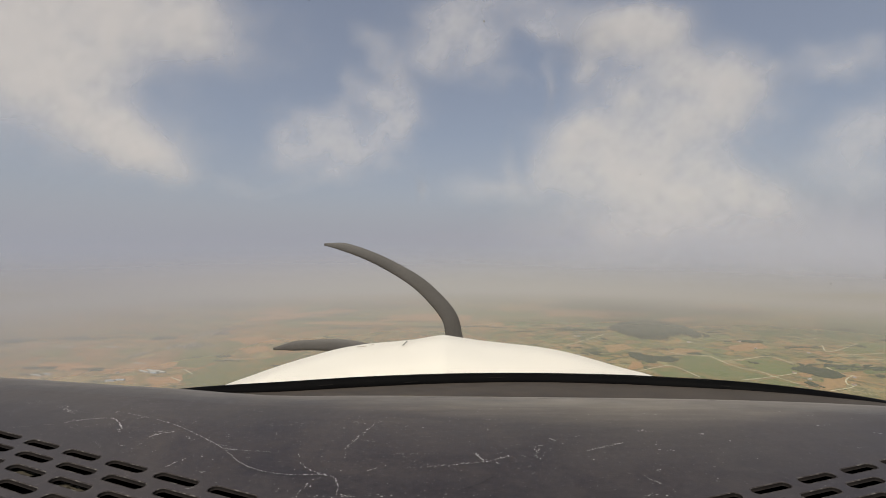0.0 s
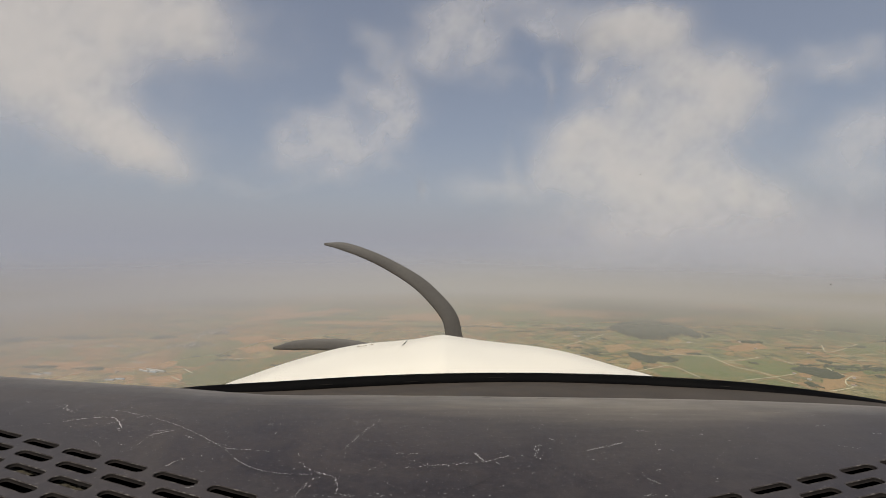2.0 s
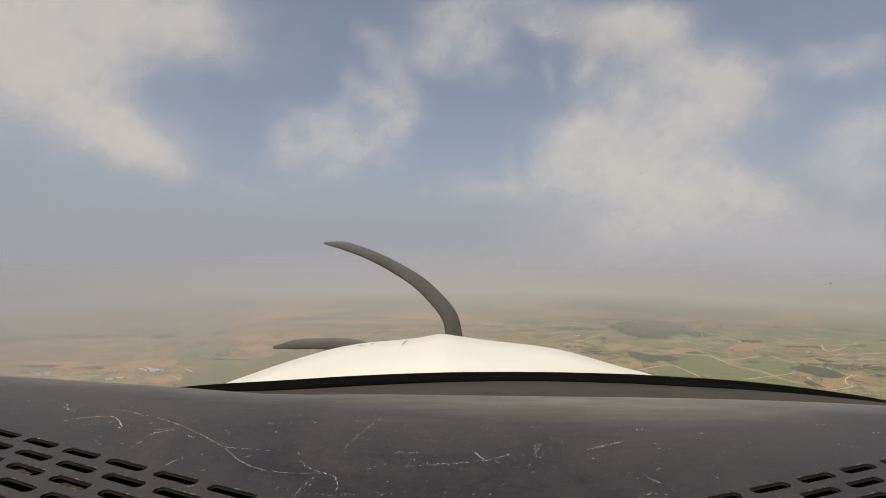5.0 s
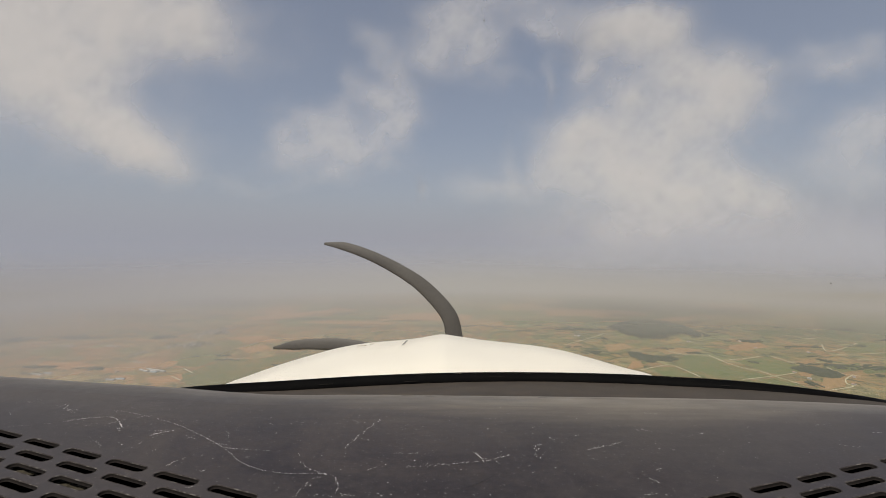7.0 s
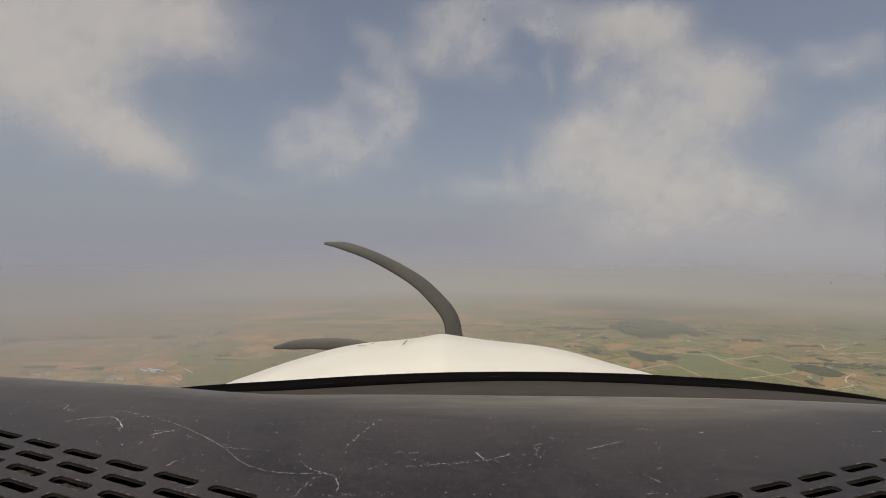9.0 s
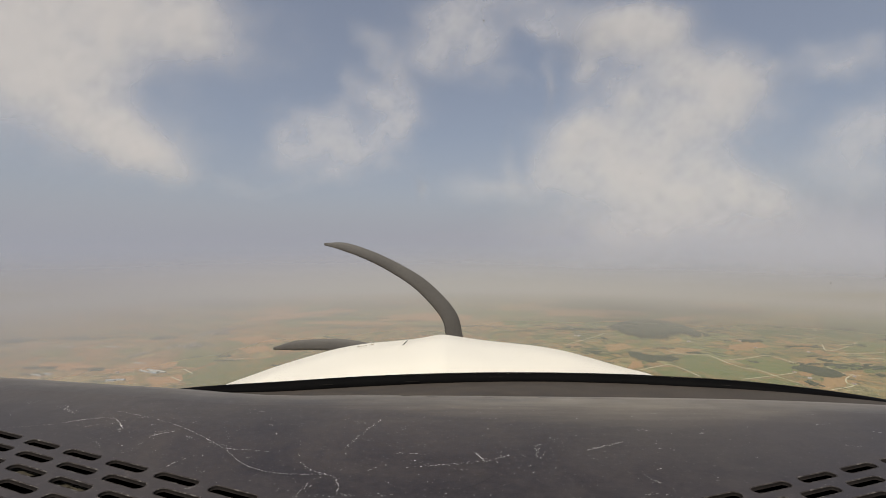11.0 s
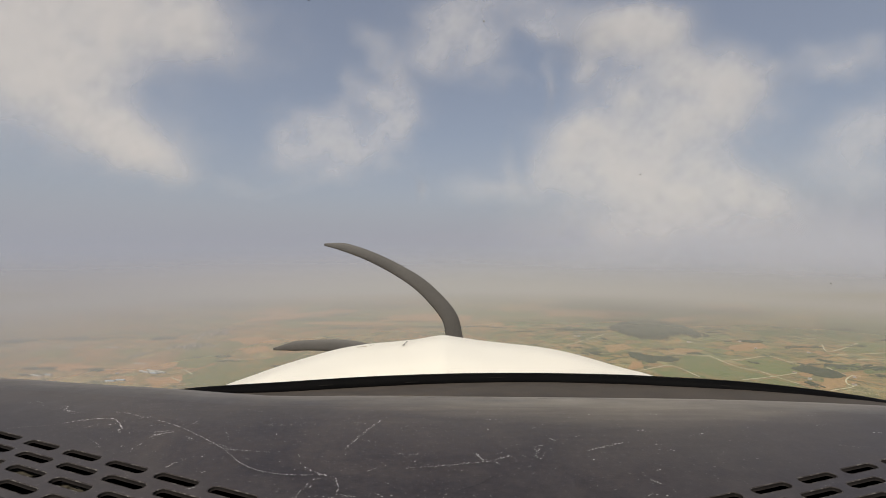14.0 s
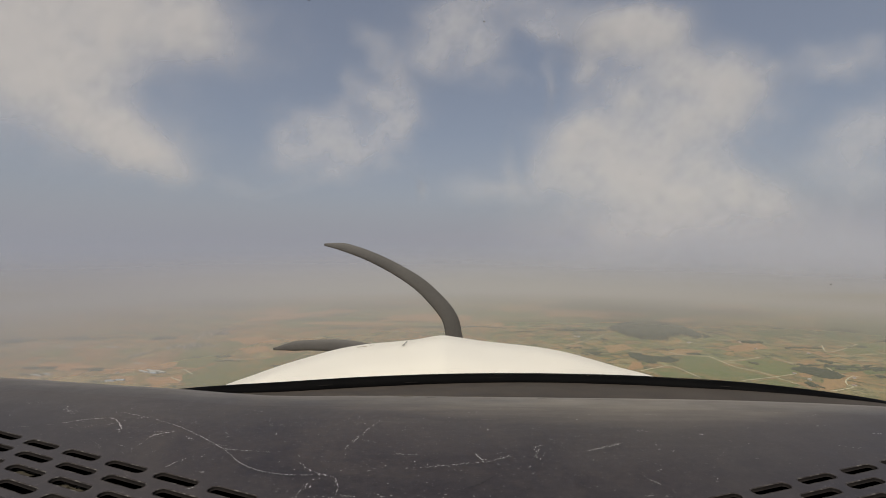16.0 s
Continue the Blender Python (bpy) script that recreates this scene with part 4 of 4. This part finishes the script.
# a bank that swells up round the aircraft: the height slope, and how much it hides
HAZE = ((-0.60, 0.0), (-0.42, 0.06), (-0.36, 0.18), (-0.318, 0.27), (-0.29, 0.32), (-0.26, 0.37), (-0.23, 0.43), (-0.203, 0.49), (-0.175, 0.57), (-0.152, 0.66),
        (-0.133, 0.74), (-0.120, 0.81), (-0.110, 0.875), (-0.102, 0.935), (-0.097, 0.97), (-0.09, 0.985), (-0.075, 0.94), (-0.055, 0.80), (-0.035, 0.57), (-0.012, 0.34), (0.012, 0.16),
        (0.04, 0.06), (0.07, 0.015), (0.11, 0.0))
rows, dens = [], []
for p in curve_through([(v, a, 0) for v, a in HAZE], 116):
    v, a = p.x, max(0.0, min(1.0, p.y))
    r = 1100 + (v + 0.02) * 620
    bearings = [2 * math.pi * k / 90 for k in range(91)]
    rows.append([(r * math.sin(b), r * math.cos(b), v * r) for b in bearings])
    # below the horizon thicker to port than to starboard, above it thinner
    port = 0.4 * max(0.0, min(1.0, -v / 0.08)) - 0.7 * max(0.0, min(1.0, (v + 0.06) / 0.06))
    dens += [a ** (1 + (1.15 if math.sin(b) > 0 else port) * math.sin(b)) for b in bearings]
m = Mat("dust_haze")
a = m.add("ShaderNodeAttribute")
a.attribute_name = "vapour"
drift = m.noise(0.0024, 5, 0.6)
give = m.calc("MULTIPLY", a.outputs["Fac"], m.calc("SUBTRACT", 1.0, a.outputs["Fac"]))
thick = m.calc("MULTIPLY_ADD", m.calc("SUBTRACT", drift, 0.5), m.calc("MULTIPLY", give, 1.1), a.outputs["Fac"], clamp=True)
# fine and bluish high up and to port, browner low down and to starboard
at = m.add("ShaderNodeSeparateXYZ")
m.link(m.co, at.inputs[0])
lean = m.calc("MULTIPLY_ADD", at.outputs[0], 1 / 1500, m.calc("MULTIPLY_ADD", at.outputs[2], -1 / 450, 0.24), clamp=True)
tint = m.ramp(lean, (0.0, (0.302, 0.298, 0.310)), (0.45, (0.2885, 0.2845, 0.277)), (1.0, (0.276, 0.267, 0.251)))
df, cl, mx = m.add("ShaderNodeBsdfDiffuse"), m.add("ShaderNodeBsdfTransparent"), m.add("ShaderNodeMixShader")
m.link(tint, df.inputs["Color"])
m.link(thick, mx.inputs[0])
m.link(cl.outputs[0], mx.inputs[1])
m.link(df.outputs[0], mx.inputs[2])
m.link(mx.outputs[0], m.out.inputs[0])
haze = tagged(mesh_object("haze_layer", *sheet(rows), m.m), "grey-brown dust haze lying over the plain", "haze", kind="stuff")
with_density(haze, dens)


# ---- clouds ----
M_CLOUD = vapour("cloud_vapour", (0.55, 0.535, 0.53), 10.0, 1.0)
M_VEIL = vapour("veil_vapour", (0.54, 0.535, 0.545), 6.0, 0.35)
M_WISP = vapour("thin_cloud_vapour", (0.54, 0.535, 0.55), 11.0, 1.2)


def lattice(ix, iy, seed):
    """A fixed random number from 0 to 1 for each knot of a grid."""
    h = (ix * 374761393 + iy * 668265263 + seed * 2147483647) & 0xFFFFFFFF
    h = ((h ^ (h >> 13)) * 1274126177) & 0xFFFFFFFF
    return ((h ^ (h >> 16)) & 0xFFFF) / 65535.0


def billow(x, y, octaves, seed):
    """Soft noise of several sizes, from 0 to 1."""
    total, weight, sum_w = np.zeros_like(x), 1.0, 0.0
    for k in range(octaves):
        xi, yi = np.floor(x), np.floor(y)
        fx, fy = x - xi, y - yi
        fx, fy = fx * fx * (3 - 2 * fx), fy * fy * (3 - 2 * fy)
        ix, iy = xi.astype(np.int64) + 5000, yi.astype(np.int64) + 5000
        a, b = lattice(ix, iy, seed + k), lattice(ix + 1, iy, seed + k)
        c, d = lattice(ix, iy + 1, seed + k), lattice(ix + 1, iy + 1, seed + k)
        total += weight * ((a * (1 - fx) + b * fx) * (1 - fy) + (c * (1 - fx) + d * fx) * fy)
        sum_w, weight, x, y = sum_w + weight, weight * 0.55, x * 2.03 + 7.1, y * 2.03 + 3.7
    return total / sum_w


def cloud(puffs, distance, seed, material, label, torn=0.9, top=0.92, warp=1.0):
    """A bank of vapour leaning over the plain; puffs: slope to the side, slope of height, two radii, thickness."""
    p = np.array(puffs).reshape(-1, 5)
    pad, step = 0.06, 0.0068
    u0, u1 = (p[:, 0] - p[:, 2] * 2.6).min() - pad, (p[:, 0] + p[:, 2] * 2.6).max() + pad
    v0, v1 = (p[:, 1] - p[:, 3] * 2.6).min() - pad, (p[:, 1] + p[:, 3] * 2.6).max() + pad
    nu, nv = int((u1 - u0) / step), int((v1 - v0) / step)
    u, v = np.meshgrid(np.linspace(u0, u1, nu), np.linspace(v0, v1, nv))
    wu = u + warp * (0.07 * (billow(u * 5, v * 5, 3, seed) - 0.5) + 0.036 * (billow(u * 17, v * 17, 4, seed + 9) - 0.5))
    wv = v + warp * (0.06 * (billow(u * 5, v * 5, 3, seed + 17) - 0.5) + 0.036 * (billow(u * 17, v * 17, 4, seed + 27) - 0.5))
    clear = np.ones_like(u)
    for cu, cv, ru, rv, a in p:
        q = ((wu - cu) / ru) ** 2 + ((wv - cv) / rv) ** 2
        # a dense heart and a thin wide fringe
        clear *= (1 - np.minimum(a * np.exp(-0.95 * q), 0.98)) * (1 - 0.13 * a * np.exp(-0.30 * q))
    body = 1 - clear
    n = 0.55 * billow(u * 11 + 3, v * 13, 5, seed + 40) + 0.45 * billow(u * 24, v * 27, 4, seed + 60)
    d = np.clip((body + torn * (n - 0.5) * np.sqrt(body) - 0.05) / 0.95, 0, 1)
    edge = np.minimum.reduce([np.arange(nu)[None, :].repeat(nv, 0), nu - 1 - np.arange(nu)[None, :].repeat(nv, 0),
                              np.arange(nv)[:, None].repeat(nu, 1), nv - 1 - np.arange(nv)[:, None].repeat(nu, 1)])
    a = top * (0.45 * d + 0.55 * d * d * (3 - 2 * d)) * np.clip(edge / 6, 0, 1)
    far = distance * (1 + 1.1 * np.maximum(-0.1, v)) * (1 - 0.014 * body - 0.016 * body * n)
    verts = np.stack([u * far, far, v * far], -1).reshape(-1, 3)
    dens = a.reshape(-1)
    faces = [(j * nu + i, j * nu + i + 1, (j + 1) * nu + i + 1, (j + 1) * nu + i) for j in range(nv - 1) for i in range(nu - 1)
             if max(a[j, i], a[j, i + 1], a[j + 1, i], a[j + 1, i + 1]) > 0.003]
    ob = tagged(mesh_object("cloud", verts.tolist(), faces, material), label, "cloud", "clouds")
    lay = np.stack([u, v, np.full_like(u, seed * 0.01)], -1).reshape(-1)
    ob.data.attributes.new("lay", "FLOAT_VECTOR", "POINT").data.foreach_set("vector", lay)
    return with_density(ob, dens)


cloud([-0.923, 0.511, 0.23, 0.102, 0.95, -0.77, 0.530, 0.185, 0.070, 0.9, -0.617, 0.500, 0.13, 0.050, 0.8, -0.528, 0.448, 0.077, 0.033, 0.45, -0.923, 0.412, 0.166, 0.080, 0.95, -0.848, 0.327, 0.092, 0.075, 0.9, -0.770, 0.266, 0.092, 0.055, 0.85, -0.694, 0.221, 0.092, 0.048, 0.8, -0.63, 0.18, 0.061, 0.028, 0.5, -0.64, 0.40, 0.14, 0.046, 0.13, -0.44, 0.44, 0.10, 0.045, 0.12, -1.077, 0.480, 0.191, 0.11, 0.9, -0.579, 0.543, 0.051, 0.051, 0.35],
      2700, 2715, M_CLOUD, "big creamy white cumulus cloud with soft ragged edges", 0.6, 0.86)
cloud([-0.362, 0.295, 0.048, 0.051, 0.35, -0.286, 0.292, 0.07, 0.036, 0.62, -0.247, 0.244, 0.074, 0.042, 0.68, -0.184, 0.208, 0.061, 0.028, 0.66, -0.158, 0.335, 0.057, 0.028, 0.62, -0.107, 0.256, 0.054, 0.051, 0.68, -0.082, 0.314, 0.038, 0.051, 0.4, -0.273, 0.161, 0.064, 0.028, 0.5, -0.324, 0.205, 0.077, 0.028, 0.35, -0.209, 0.378, 0.033, 0.033, 0.4, -0.388, 0.231, 0.032, 0.051, 0.28, -0.107, 0.397, 0.033, 0.07, 0.36, -0.143, 0.448, 0.026, 0.048, 0.36, -0.171, 0.486, 0.028, 0.028, 0.3],
      2600, 2655, M_WISP, "thin torn pale cloud against blue sky", 1.25, 0.66)
cloud([0.02, 0.511, 0.084, 0.066, 0.72, 0.084, 0.46, 0.048, 0.048, 0.62, -0.005, 0.429, 0.038, 0.033, 0.4, 0.199, 0.542, 0.128, 0.031, 0.45, 0.224, 0.499, 0.089, 0.026, 0.5, -0.082, 0.422, 0.051, 0.051, 0.28, 0.148, 0.403, 0.051, 0.02, 0.28],
      2480, 2595, M_WISP, "thin wisps of high pale cloud", 1.1, 0.72)
BANK = [0.467, 0.489, 0.084, 0.048, 0.92, 0.409, 0.499, 0.071, 0.038, 0.72, 0.339, 0.478, 0.074, 0.046, 0.6, 0.327, 0.409, 0.043, 0.048, 0.55, 0.505, 0.422, 0.074, 0.048, 0.6, 0.441, 0.346, 0.061, 0.048, 0.65, 0.62, 0.32, 0.099, 0.054, 0.8, 0.696, 0.371, 0.061, 0.059, 0.65, 0.556, 0.384, 0.099, 0.048, 0.48, 0.645, 0.397, 0.074, 0.033, 0.55, 0.314, 0.256, 0.084, 0.054, 0.76, 0.39, 0.228, 0.099, 0.059, 0.7, 0.276, 0.195, 0.061, 0.041, 0.5, 0.505, 0.25, 0.112, 0.059, 0.58, 0.594, 0.279, 0.099, 0.048, 0.7, 0.403, 0.167, 0.153, 0.048, 0.5, 0.531, 0.193, 0.128, 0.038, 0.45, 0.34, 0.142, 0.102, 0.038, 0.35]
BANK_FOOT = [0.569, 0.126, 0.134, 0.038, 0.75, 0.645, 0.152, 0.074, 0.036, 0.7, 0.467, 0.126, 0.099, 0.046, 0.58, 0.709, 0.101, 0.099, 0.033, 0.5, 0.416, 0.065, 0.191, 0.046, 0.35, 0.594, 0.052, 0.255, 0.051, 0.4]
cloud(BANK + BANK_FOOT, 2700, 2685, M_CLOUD, "broad soft white cloud bank, its foot in haze", 0.8, 0.8)
cloud([0.849, 0.45, 0.048, 0.028, 0.4, 0.881, 0.409, 0.087, 0.028, 0.5, 0.952, 0.45, 0.051, 0.036, 0.35, 0.983, 0.282, 0.064, 0.048, 0.5, 0.926, 0.244, 0.064, 0.048, 0.4, 0.888, 0.18, 0.102, 0.048, 0.35, 0.971, 0.148, 0.077, 0.051, 0.3],
      2850, 2745, M_WISP, "faint pale cloud veil", 0.6, 0.75)
cloud([0.161, 0.205, 0.023, 0.07, 0.36, 0.135, 0.142, 0.074, 0.028, 0.36, 0.244, 0.371, 0.013, 0.07, 0.36, 0.059, 0.152, 0.074, 0.028, 0.3, -0.054, 0.142, 0.015, 0.023, 0.4, -0.49, 0.142, 0.153, 0.023, 0.2],
      3150, 2805, M_WISP, "faint streaks of thin cloud", 0.6, 0.7)
cloud([0.658, 0.001, 0.383, 0.07, 0.40, 0.378, 0.014, 0.255, 0.057, 0.28, 0.964, 0.014, 0.255, 0.083, 0.36],
      2500, 2850, M_VEIL, "thin pale veil low over the haze", 0.1, 0.6)

# ---- small fields over the near plain ----
turn = Matrix.Rotation(0.3, 2)
count = 0
cells = [(i, j) for j in range(-34, 60) for i in range(-60, 60)]
rng.shuffle(cells)
for i, j in cells:
    w, l = 115, 80
    c = turn @ Vector((i * w, j * l))
    if not (1480 < c.y < 2900 and abs(c.x) < c.y * 1.08) or count >= 300:
        continue
    pts = []
    for a, b in ((0, 0), (1, 0), (1, 1), (0, 1)):
        n = noise.noise_vector(((i + a) * 0.73, (j + b) * 0.73, 0.5))
        q = turn @ Vector(((i + a + 0.85 * n.x) * w, (j + b + 0.85 * n.y) * l))
        pts.append(q)
    mid = sum(pts, Vector((0, 0))) / 4
    k = rng.uniform(0.72, 0.97)
    flat_poly("field", ragged([c for p in pts for c in mid + (p - mid) * k], count), 0.45, M_DRY, ground)
    count += 1
